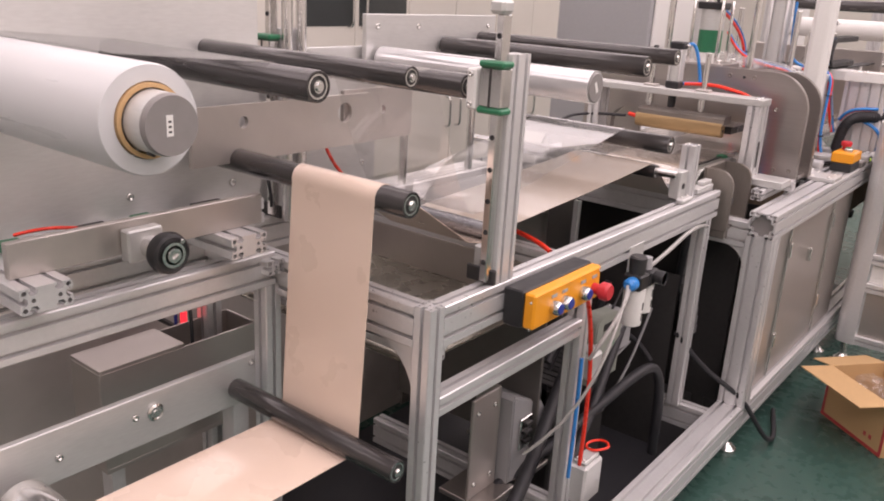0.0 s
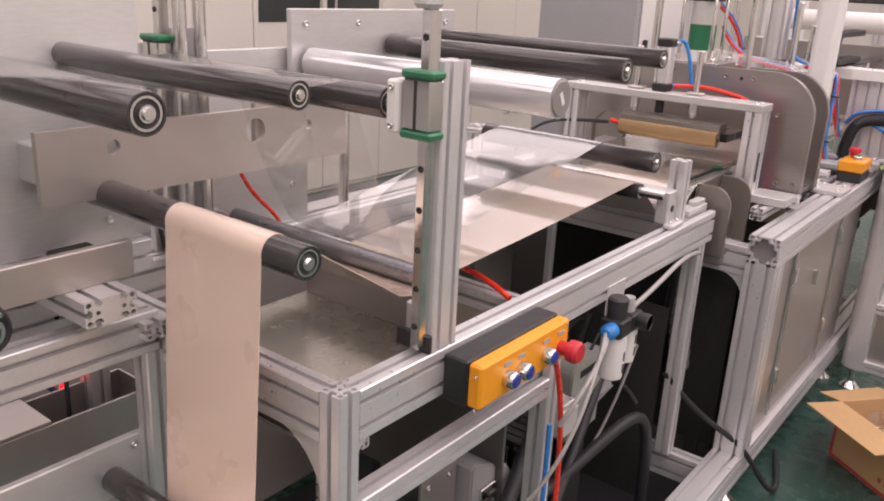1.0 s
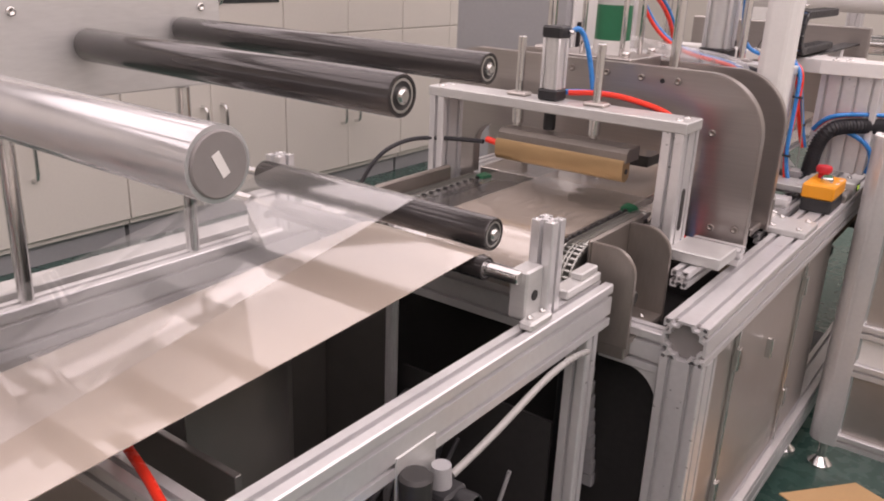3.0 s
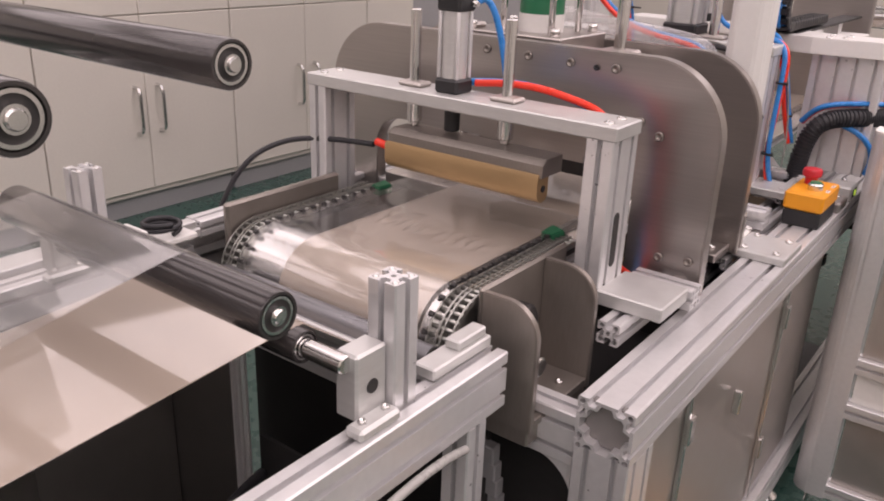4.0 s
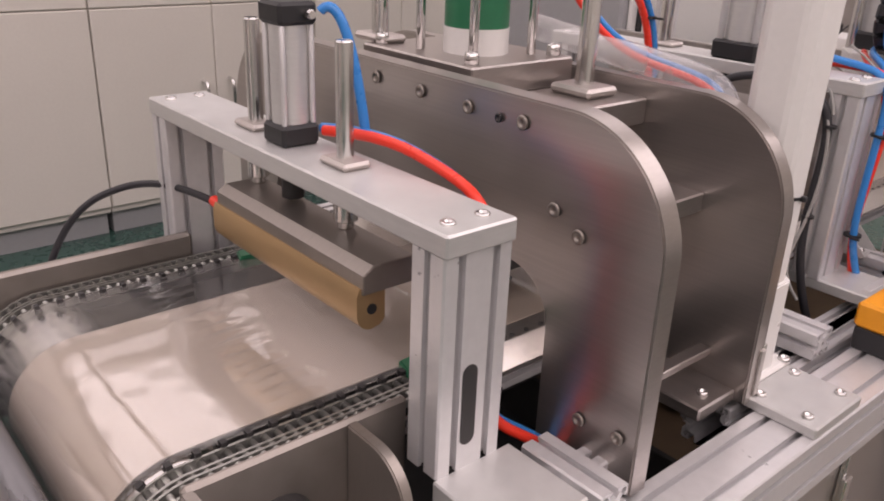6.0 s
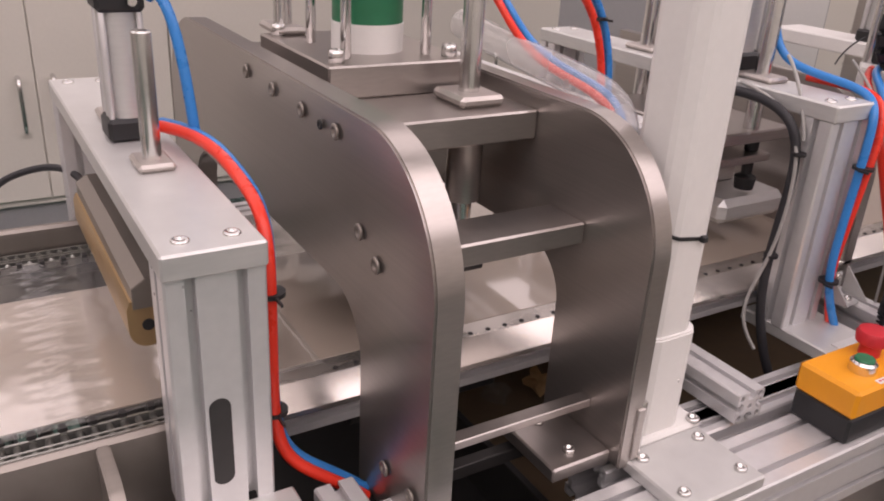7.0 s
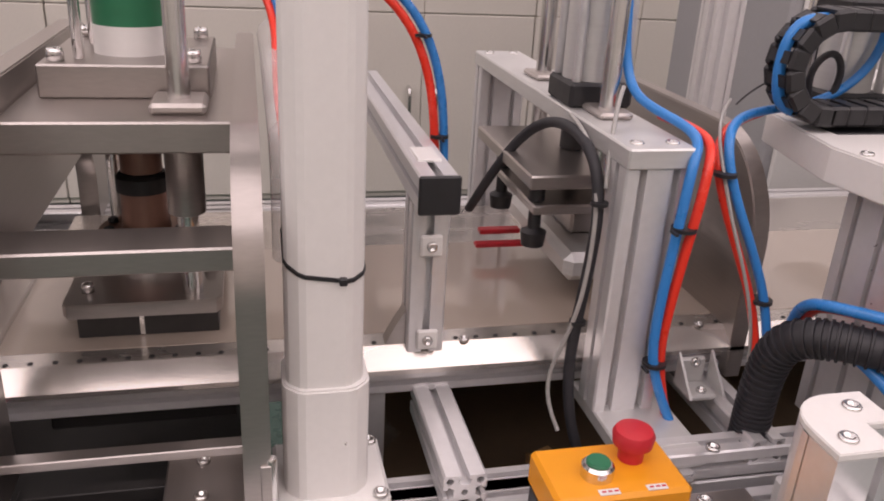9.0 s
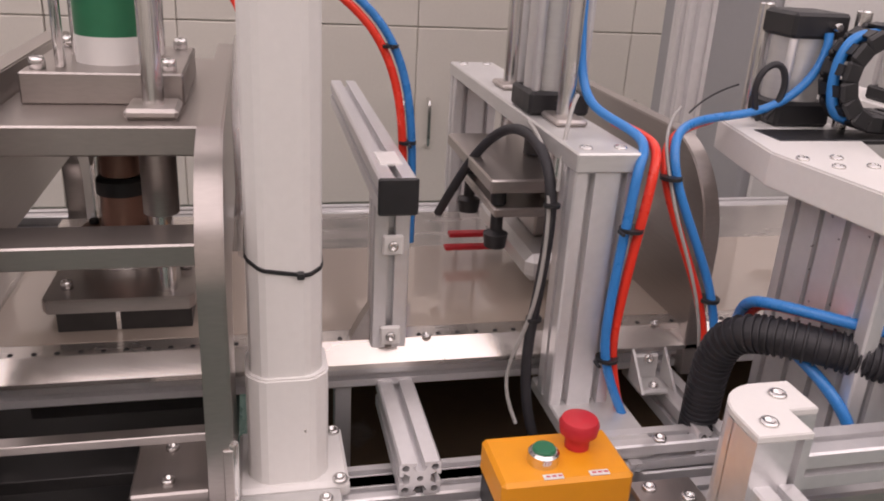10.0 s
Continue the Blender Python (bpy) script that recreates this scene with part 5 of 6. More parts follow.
tube("hose", [(-0.90, 3.582, 1.165), (-0.84, 3.590, 1.165), (-0.80, 3.592, 1.163), (-0.778, 3.578, 1.14), (-0.773, 3.573, 1.105), (-0.775, 3.566, 1.045), (-0.779, 3.560, 0.96), (-0.783, 3.561, 0.905), (-0.775, 3.580, 0.843)], 0.0056, RED_HOSE, hp, "red air hose")
for p in ((-0.776, 3.561, 1.075), (-0.778, 3.555, 0.915)):
    part("cable_tie", lathe(B(), (p[0], p[1], p[2] - 0.002), (p[0], p[1], p[2] + 0.002), [(0, 0.0122), (0, 0.0134), (1, 0.0134), (1, 0.0122)], 18), BLACK, hp)
    part("tie_end", box(B(), p[0] + 0.004, p[0] + 0.018, p[1] - 0.018, p[1] - 0.015, p[2] - 0.0015, p[2] + 0.0015, 0), BLACK, hp)
hp = thing("hose_pair", (-0.9, 3.76, 1.2), "red and blue air hoses looped beside the portal", "hose", "air hoses")
tube("hose", [(-0.872, 3.826, 1.278), (-0.866, 3.826, 1.250), (-0.868, 3.80, 1.205), (-0.875, 3.75, 1.182), (-0.873, 3.70, 1.178), (-0.85, 3.650, 1.176), (-0.81, 3.612, 1.168), (-0.79, 3.612, 1.125), (-0.785, 3.636, 1.075), (-0.78, 3.663, 1.02), (-0.775, 3.680, 0.975), (-0.76, 3.683, 0.92)], 0.0053, BLUE_HOSE, hp, "blue air hose")
tube("hose", [(-0.885, 3.70, 1.172), (-0.86, 3.650, 1.168), (-0.82, 3.606, 1.160), (-0.797, 3.604, 1.12), (-0.79, 3.624, 1.07), (-0.786, 3.650, 1.015), (-0.78, 3.668, 0.97), (-0.765, 3.672, 0.92)], 0.0052, RED_HOSE, hp, "red air hose")
for p in ((-0.793, 3.608, 1.128), (-0.779, 3.673, 0.985)):
    part("cable_tie", lathe(B(), (p[0], p[1], p[2] - 0.002), (p[0], p[1], p[2] + 0.002), [(0, 0.0112), (0, 0.0124), (1, 0.0124), (1, 0.0112)], 18), BLACK, hp)
tagged(tube("thin_wire", [(-0.89, 3.66, 1.185), (-0.84, 3.615, 1.176), (-0.79, 3.600, 1.14), (-0.778, 3.618, 1.075), (-0.772, 3.652, 1.00), (-0.768, 3.668, 0.93), (-0.77, 3.672, 0.86)], 0.002, CLEAR_HOSE), "thin white wire beside the hose loop", "wire")
set_origin(0, 0.021)
hose_pair([(-1.06, 3.02, 1.36), (-1.07, 3.16, 1.33), (-1.06, 3.28, 1.27), (-1.055, 3.345, 1.19), (-1.055, 3.36, 1.08), (-1.06, 3.36, 0.93)], 0.0056, "red and blue air hoses arching behind the column", (0.0, 0.012, 0.006), ties=((-1.055, 3.362, 1.08), (-1.057, 3.335, 1.205)))
set_origin(0.005, 0.033)
hose_pair([(-0.75, 3.69, 0.94), (-0.725, 3.675, 0.976), (-0.69, 3.670, 0.992), (-0.64, 3.712, 0.995), (-0.55, 3.84, 0.985), (-0.45, 4.05, 0.97), (-0.40, 4.2, 0.96)], 0.006, "red and blue air hoses on the corrugated conduit", (0.0, 0.012, -0.004), BLUE_HOSE, RED_HOSE)
set_origin()
tagged(tube("sleeve", [(-1.12, 3.158, 1.215), (-0.99, 3.160, 1.20), (-0.888, 3.160, 1.192), (-0.825, 3.161, 1.184), (-0.803, 3.163, 1.16), (-0.80, 3.163, 1.10), (-0.80, 3.163, 1.05)], 0.0185, SLEEVE), "whitish clear sleeve round the hoses", "sleeve")
hose_pair([(-1.06, 3.13, 1.30), (-1.05, 3.16, 1.26), (-0.99, 3.158, 1.205), (-0.888, 3.156, 1.190), (-0.825, 3.157, 1.182), (-0.803, 3.159, 1.155), (-0.80, 3.160, 1.09)], 0.0048, "red and blue air hoses in a clear sleeve", (0.0, 0.008, 0.004))
set_origin(0.005, 0.03)
tagged(tube("hose", [(-0.68, 3.70, 0.95), (-0.60, 3.72, 0.93), (-0.58, 3.75, 0.88), (-0.60, 3.74, 0.83)], 0.0065, BLUE_HOSE), "thick blue air hose bending to the table", "hose")

cd = thing("corrugated_conduit", (-0.70, 3.62, 0.80), "black corrugated conduit bending over the table", "conduit")
pts = [(-0.735, 3.655, 0.78), (-0.73, 3.652, 0.88), (-0.715, 3.65, 0.935), (-0.69, 3.662, 0.962), (-0.64, 3.71, 0.966), (-0.54, 3.86, 0.955), (-0.43, 4.05, 0.945), (-0.35, 4.2, 0.94)]
tube("conduit", pts, 0.019, RUBBER, cd, res=5)
cv = [Vector(p) for p in pts]
for i, (a, b) in enumerate(zip(cv, cv[1:])):
    n = max(2, int((b - a).length / 0.0075))
    for k in range(n):
        s = (k + 0.5) / n
        p0, p1_, p2_, p3_ = cv[max(i - 1, 0)], a, b, cv[min(i + 2, len(cv) - 1)]
        h = 0.04
        q = [(1 - u) ** 3 / 6 * p0 + (3 * u ** 3 - 6 * u ** 2 + 4) / 6 * p1_ + (-3 * u ** 3 + 3 * u ** 2 + 3 * u + 1) / 6 * p2_ + u ** 3 / 6 * p3_ for u in (s, s + h)]
        d = (q[1] - q[0]).normalized()
        part("ridge", lathe(B(), q[0] - d * 0.0018, q[0] + d * 0.0018, [(0, 0.018), (0.2, 0.0215), (0.8, 0.0215), (1, 0.018)], 18), RUBBER, cd)

# ---- press details ----
set_origin(0, 0.008)
screws(pr, [(-1.10, 2.862, 1.166), (-1.015, 2.862, 1.164), (-0.934, 2.862, 1.162), (-0.852, 2.862, 1.162), (-0.80, 2.862, 1.085), (-0.766, 2.862, 1.067), (-0.69, 2.862, 0.875), (-0.74, 2.862, 0.87)], (0, -1, 0), 0.0078, 0.0025, "screw", TOOL_STEEL)
screws(pr, [(-0.886, 2.862, 1.160)], (0, -1, 0), 0.005, 0.002)
part("base_flange", box(B(), -0.80, -0.70, 3.035, 3.111, 0.815, 0.832, 0.002), STEEL, pr)
screws(pr, [(-0.72, 3.07, 0.832), (-0.775, 3.07, 0.832)], (0, 0, 1), 0.007)
part("cylinder_base", box(B(), -1.20, -0.985, 2.913, 3.087, 1.154, 1.190, 0.002), STEEL, pr)
screws(pr, [(x, y, 1.190) for x in (-1.18, -1.005) for y in (2.93, 3.07)], (0, 0, 1), 0.009, 0.014)
part("main_cylinder", lathe(B(), (-1.075, 3.0, 1.190), (-1.075, 3.0, 1.222), [(0, 0.042), (1, 0.042)], 32), WHITE, pr, "white lower cylinder ring")
part("cylinder_sleeve", lathe(B(), (-1.075, 3.0, 1.222), (-1.075, 3.0, 1.30), [(0, 0.041), (1, 0.041)], 32), GREEN, pr, "green cylinder sleeve")
part("cylinder_upper", lathe(B(), (-1.075, 3.0, 1.30), (-1.075, 3.0, 1.37), [(0, 0.041), (1, 0.041)], 32), ALU_PLATE, pr)
part("cylinder_cap", box(B(), -1.12, -1.03, 2.955, 3.045, 1.37, 1.395, 0.004), BLACK, pr)
for sx in (-1, 1):
    for sy in (-1, 1):
        part("tie_rod", rod(B(), (-1.075 + sx * 0.05, 3.0 + sy * 0.05, 1.190), (-1.075 + sx * 0.05, 3.0 + sy * 0.05, 1.40), 0.006, 12), BRIGHT, pr)
gq = part("gauge", lathe(B(), (-1.05, 2.97, 1.43), (-1.03, 2.955, 1.43), [(0, 0.022), (0.8, 0.024), (1, 0.022), (1, 0.02), (0.9, 0.019)], 28), BRIGHT, pr, "round pressure gauge")
part("dial", lathe(B(), (-1.045, 2.966, 1.43), (-1.034, 2.958, 1.43), [(0, 0.019), (1, 0.019), (1, 0)], 24), WHITE, gq, "white dial")
part("gauge_stem", rod(B(), (-1.06, 2.985, 1.39), (-1.05, 2.975, 1.42), 0.006), BRIGHT, pr)
part("guide_flange", box(B(), -0.972, -0.908, 3.03, 3.086, 1.154, 1.166, 0.004), STAIN, pr)
part("guide_flange", box(B(), -1.24, -1.17, 2.925, 2.965, 1.190, 1.200, 0.004), STAIN, pr)
for x, y in ((-0.94, 3.058), (-1.205, 2.945)):
    part("guide_bushing", rod(B(), (x, y, 1.04), (x, y, 1.122), 0.02), STEEL, pr)
part("inner_bar", box(B(), -0.757, -0.74, 2.892, 3.111, 0.862, 0.872, 0.001), STEEL, pr)
part("lower_bar", box(B(), -0.79, -0.775, 2.892, 3.111, 0.79, 0.806, 0.001), DARK, pr)
part("bolster", box(B(), -1.25, -0.90, 2.90, 3.10, 0.80, 0.880, 0.002), DARK, pr)

# the platen that strokes
pt = thing("press_platen", (-1.02, 3.0, 0.943), "steel press platen with punch on guide rods", "platen")
part("punch_block", box(B(), -1.12, -0.925, 2.935, 3.085, 0.953, 0.981, 0.001), DARK, pt, "dark punch block")
part("punch_edge", box(B(), -0.9265, -0.9235, 3.0, 3.005, 0.955, 0.981, 0), BRIGHT, pt)
part("platen", prism(B(), [(-1.15, 2.925), (-0.925, 2.922), (-0.915, 2.928), (-0.915, 3.084), (-0.925, 3.09), (-1.15, 3.09)], "z", 0.981, 0.998, 0.0015), STEEL, pt)
part("coupling", lathe(B(), (-1.05, 3.0, 0.998), (-1.05, 3.0, 1.020), [(0, 0.054), (0.12, 0.054), (0.14, 0.048), (1, 0.048)], 36), BRIGHT, pt, "bright coupling")
part("coupling_flange", lathe(B(), (-1.05, 3.0, 1.020), (-1.05, 3.0, 1.037), [(0, 0.048), (0.05, 0.056), (0.9, 0.056), (1, 0.054), (1, 0.026)], 36), COPPER, pt, "brownish flange")
for k in range(8):
    a = 2 * math.pi * (k + 0.5) / 8
    xs, ys = -1.05 + 0.044 * math.cos(a), 3.0 + 0.044 * math.sin(a)
    part("flange_screw", rod(B(), (xs, ys, 1.035), (xs, ys, 1.043), 0.006), BLACK, pt, "black socket screw")
part("coupling_body", lathe(B(), (-1.05, 3.0, 1.034), (-1.05, 3.0, 1.085), [(0, 0.030), (0.2, 0.028), (1, 0.027)], 32), COPPER, pt, "brownish coupling body")
part("collar", lathe(B(), (-1.05, 3.0, 1.085), (-1.05, 3.0, 1.107), [(0, 0.031), (0.8, 0.031), (1, 0.026)], 28), BLACK, pt)
part("ram", rod(B(), (-1.05, 3.0, 1.107), (-1.05, 3.0, 1.168), 0.024), COPPER, pt, "brownish ram")
for x, y in ((-0.94, 3.058), (-1.205, 2.945)):
    part("guide_rod", rod(B(), (x, y, 0.975), (x, y, 1.50), 0.0115), BRIGHT, pt)
part("rod_arm", box(B(), -1.22, -1.13, 2.93, 2.96, 0.965, 0.983, 0.002), STEEL, pt)
screws(pt, [(-0.95, 2.945, 0.998), (-1.0, 3.075, 0.998)], (0, 0, 1), 0.007, 0.01)

# ---- column details ----
set_origin()
band = prism(B(), rounded_square(-0.748, 3.188, 0.0367, 0.0185), "z", 1.0655, 1.0690)
for v in band.verts:  # the tie has slipped down at the front
    v.co.z += 0.011 - 0.36 * (v.co.x + 0.748) - 0.15 * (v.co.y - 3.188)
part("cable_tie", band, BLACK, col, "black cable tie")
part("tie_head", box(B(), -0.7125, -0.706, 3.199, 3.206, 1.060, 1.067, 0.001), BLACK, col)
set_origin(0.008, 0)
screws(col, [(-0.706, 3.232, 0.834), (-0.793, 3.232, 0.834)], (0, 0, 1), 0.008)
screws(col, [(-0.716, 3.207, 0.905), (-0.710, 3.198, 0.895)], (1, 0.6, 0), 0.003, 0.002)
hp = thing("hinge_plate", (-0.70, 3.10, 0.83), "slim steel hinge beside the column", "hinge")
part("pin", rod(B(), (-0.69, 3.128, 0.835), (-0.69, 3.128, 0.90), 0.005), BRIGHT, hp)
part("leaf", box(B(), -0.70, -0.684, 3.118, 3.128, 0.832, 0.895, 0.001), STEEL, hp)
set_origin(0.009, 0)
cl = thing("clamp_plate", (-0.63, 3.17, 0.815), "grey clamp plate screwed to the table edge", "plate")
part("plate", box(B(), -0.699, -0.602, 3.115, 3.232, 0.815, 0.830, 0.002), ALU_PLATE, cl)
screws(cl, [(x, y, 0.830) for x in (-0.682, -0.622) for y in (3.132, 3.215)], (0, 0, 1), 0.007)
set_origin()
bl = thing("rail_block", (-0.70, 2.87, 0.815), "small silver rail block on the table", "rail")
part("rail", extrusion(B(), "x", -0.76, -0.655, 2.82, 0.845, 0.04, 0.035), ALU, bl)

# ---- beam stand details ----
set_origin(0.004, 0.020)
for z in (1.013, 0.899):
    part("angle_plate", box(B(), -0.8595, -0.853, 3.297, 3.321, z - 0.012, z + 0.012, 0.002), WHITE, mp)
    screws(mp, [(-0.853, 3.309, z)], (1, 0, 0), 0.006)
part("gusset", prism(B(), [(3.287, 0.93), (3.287, 0.87), (3.255, 0.87), (3.275, 0.91)], "x", -0.890, -0.870), STEEL, mp)
part("slot_nut", box(B(), -0.93, -0.88, 3.295, 3.321, 1.098, 1.102, 0.001), WHITE, mp)

# ---- bed rails ----
set_origin(0, 0.016)
bed = thing("bed_rail", (-0.88, 3.9, 0.815), "silver bed rail with holes under the web", "rail", "bed rails")
part("rail", extrusion(B(), "y", 2.70, 5.2, -0.88, 0.847, 0.04, 0.03), ALU, bed)
part("cover", prism(B(), [(-0.905, 0.892), (-0.868, 0.892), (-0.845, 0.872), (-0.845, 0.866), (-0.905, 0.866)], "y", 2.778, 5.2), BED_STEEL, bed)
screws(bed, [(-0.875, 2.872 + 0.024 * k, 0.891) for k in range(58)], (0, 0, 1), 0.003, 0.002, "hole", BLACK)
screws(bed, [(-0.868, 3.36, 0.892), (-0.868, 3.66, 0.892)], (0, 0, 1), 0.006)
part("stay", box(B(), -0.89, -0.87, 3.25, 3.27, 0.70, 0.832, 0.001), ALU, bed)
part("far_cover", box(B(), -1.33, -1.165, 2.86, 5.2, 0.866, 0.890, 0.001), BED_STEEL, bed, "bright steel bed plate")

cg2 = thing("far_chain_guide", (-1.36, 4.0, 0.87), "bright far guide rail with a row of dark chain clips", "rail", "bed rails")
part("rail", box(B(), -1.389, -1.335, 2.87, 5.2, 0.850, 0.872, 0.002), ALU_PLATE, cg2)
cm = bpy.data.meshes.new("chain_clip")
bm = box(B(), -0.006, 0.006, -0.007, 0.007, 0, 0.008, 0)
bm.to_mesh(cm)
bm.free()
cm.materials.append(DARK)
for k in range(48):
    ob = new("chain_clip", cm)
    ob.location = Vector((-1.345, 2.90 + 0.04 * k, 0.872)) + SHIFT
    ob.parent = cg2
    ob.matrix_parent_inverse = origin_of(cg2).inverted()

# ---- portal 2 tool ----
set_origin(0.002, 0.026)
cylinder(-1.005, 3.535, 1.131, 0.08, 0.30, "large air cylinder with black caps on the portal", 0.03)
t2 = thing("punch_tool", (-1.04, 3.5, 0.99), "grey punching tool on dark spring feet", "tool")
part("carrier", box(B(), -1.16, -0.92, 3.44, 3.60, 1.045, 1.062, 0.002), STEEL, t2)
part("upper_plate", box(B(), -1.10, -0.93, 3.45, 3.58, 1.01, 1.022, 0.002), STEEL, t2)
for x, y in ((-0.95, 3.46), (-0.95, 3.56), (-1.09, 3.46), (-1.09, 3.56)):
    part("spring_post", rod(B(), (x, y, 1.022), (x, y, 1.045), 0.01), BLACK, t2)
    part("spring_foot", lathe(B(), (x, y, 0.965), (x, y, 1.01), [(0, 0.014), (0.4, 0.016), (0.5, 0.008), (1, 0.008)], 20), BLACK, t2, "black rubber foot")
part("tool_block", box(B(), -1.18, -0.93, 3.50, 3.64, 0.918, 0.956, 0.010), ALU_PLATE, t2)
part("tool_stem", box(B(), -1.10, -1.0, 3.53, 3.60, 0.956, 1.01, 0.003), STEEL, t2)
part("coupling", rod(B(), (-1.04, 3.535, 1.062), (-1.04, 3.535, 1.11), 0.016), DARK, t2)
for x in (-0.935, -1.16):
    part("guide_rod", rod(B(), (x, 3.53, 1.045), (x, 3.53, 1.36), 0.011), BRIGHT, t2)
    part("flange", box(B(), x - 0.03, x + 0.03, 3.51, 3.55, 1.131, 1.139, 0.003), STAIN, t2)
part("flag", box(B(), -1.106, -1.092, 3.43, 3.502, 0.902, 0.908, 0.001), RED, t2, "red tape flag")
part("flag", box(B(), -1.125, -1.110, 3.44, 3.500, 0.915, 0.922, 0.001), RED, t2, "red tape flag")
set_origin()
tagged(tube("sensor_cable", [(-1.10, 3.42, 0.985), (-1.055, 3.435, 1.05), (-1.025, 3.455, 1.105), (-0.99, 3.478, 1.138), (-0.93, 3.482, 1.148), (-0.87, 3.482, 1.145), (-0.833, 3.482, 1.125), (-0.820, 3.485, 1.085), (-0.820, 3.482, 1.02), (-0.822, 3.476, 0.95), (-0.815, 3.468, 0.88), (-0.80, 3.475, 0.82), (-0.79, 3.49, 0.78)], 0.0065, RUBBER), "black sensor cable arching down the portal", "cable")
tagged(tube("thin_wire", [(-0.93, 3.486, 1.158), (-0.87, 3.484, 1.152), (-0.822, 3.480, 1.12), (-0.812, 3.480, 1.05), (-0.814, 3.474, 0.96), (-0.825, 3.455, 0.90), (-0.825, 3.446, 0.855), (-0.80, 3.46, 0.82)], 0.0025, CLEAR_HOSE), "thin white wire beside the cable", "wire")
for zt, xt, yt in ((1.09, -0.818, 3.483), (0.95, -0.819, 3.476)):
    tie = thing("wire_tie", (xt, yt, zt), "small black tie round the sensor cable", "cable tie", "wire ties")
    part("tie", lathe(B(), (xt, yt, zt - 0.002), (xt, yt, zt + 0.002), [(0, 0.007), (0, 0.0095), (1, 0.0095), (1, 0.007)], 16), BLACK, tie)
set_origin(0.002, 0.026)
tagged(tube("thin_wire", [(-0.90, 3.53, 1.17), (-0.87, 3.51, 1.16), (-0.83, 3.49, 1.12), (-0.82, 3.487, 1.08)], 0.0025, CLEAR_HOSE), "thin white wire on the portal", "wire")
part("rail", extrusion(B(), "x", -0.90, -0.70, 3.66, 0.811, 0.04, 0.04), ALU, tf)
an = thing("angle_bracket", (-0.80, 3.625, 0.84), "silver angle bracket with screws", "bracket")
part("plate", box(B(), -0.815, -0.808, 3.604, 3.638, 0.835, 0.872, 0.002), ALU_PLATE, an)
part("plate", box(B(), -0.808, -0.775, 3.604, 3.638, 0.835, 0.842, 0.002), ALU_PLATE, an)
for y in (3.60, 3.642):
    part("web", prism(B(), [(-0.808, 0.842), (-0.768, 0.842), (-0.808, 0.882)], "y", y, y + 0.003), ALU_PLATE, an)
screws(an, [(-0.785, 3.623, 0.842)], (0, 0, 1), 0.006)
screws(an, [(-0.808, 3.623, 0.868)], (1, 0, 0), 0.006)
screws(p2, [(-0.69, 3.51, 0.835), (-0.69, 3.585, 0.835)], (0, 0, 1), 0.008)

# ---- portal 3 ----
set_origin(0.004, 0.035)
p3 = thing("wide_portal", (-1.05, 3.78, 0.82), "pale grey wide portal with slotted posts", "portal")
part("beam", prism(B(), [(-0.60, 3.721), (-0.60, 3.838), (-0.734, 3.816), (-0.86, 3.872), (-0.96, 3.872), (-0.96, 3.785), (-0.924, 3.730), (-0.763, 3.699)], "z", 1.092, 1.13, 0.002), WHITE, p3)
part("upright", extrusion(B(), "z", 0.82, 1.092, -0.684, 3.772, 0.16, 0.08), ALU, p3)
screws(p3, [(-0.731, 3.715, 1.129), (-0.733, 3.757, 1.129), (-0.700, 3.735, 1.129), (-0.700, 3.776, 1.129)], (0, 0, 1), 0.007)
cylinder(-0.913, 3.814, 1.13, 0.075, 0.135, "air cylinder with a black cap on the wide portal", 0.03)
for x, y in ((-0.945, 3.782), (-0.87, 3.862)):
    part("guide_rod", rod(B(), (x, y, 1.13), (x, y, 1.27), 0.009), BRIGHT, p3)
tagged(tube("wire_coil", [(-0.875, 3.752, 1.14), (-0.868, 3.728, 1.175), (-0.868, 3.745, 1.212), (-0.868, 3.775, 1.205), (-0.870, 3.778, 1.165), (-0.872, 3.758, 1.142)], 0.004, RUBBER), "coiled black cable at the cylinder", "cable")
tagged(tube("thin_wire", [(-0.945, 3.700, 1.132), (-0.95, 3.718, 1.148), (-0.95, 3.738, 1.160), (-0.95, 3.766, 1.168)], 0.0012, RUBBER), "thin black wire in the air", "wire")
set_origin(0.004, 0.03)
dk = thing("second_press_plate", (-1.15, 3.70, 0.82), "dark steel rounded plate of the second press", "press")
part("plate", rounded_cheek(3.690, 3.712, -1.40, -0.845, 0.815, 1.115, 0.13), STEEL, dk)
tr = thing("chain_tray", (-0.835, 4.1, 0.82), "black tray under the cable chain on a silver stay", "tray")
part("tray", box(B(), -0.862, -0.808, 3.74, 4.5, 1.1305, 1.136, 0.001), BLACK, tr)
part("stay", box(B(), -0.855, -0.815, 4.20, 4.24, 0.82, 1.1305, 0.002), ALU, tr)
ec = thing("cable_chain", (-0.835, 3.702, 1.14), "black plastic cable chain bent in an arc with blue hose inside", "cable chain")
BY, BZ, BR = 3.702, 1.203, 0.050
bends = [(BY + BR * math.cos(radians(a)), BZ + BR * math.sin(radians(a)), radians(a + 90)) for a in range(98, 270, 24)]
bends += [(BY + 0.012 + 0.022 * k, BZ + sgn * BR, 0.0) for sgn in (-1, 1) for k in range(15)]
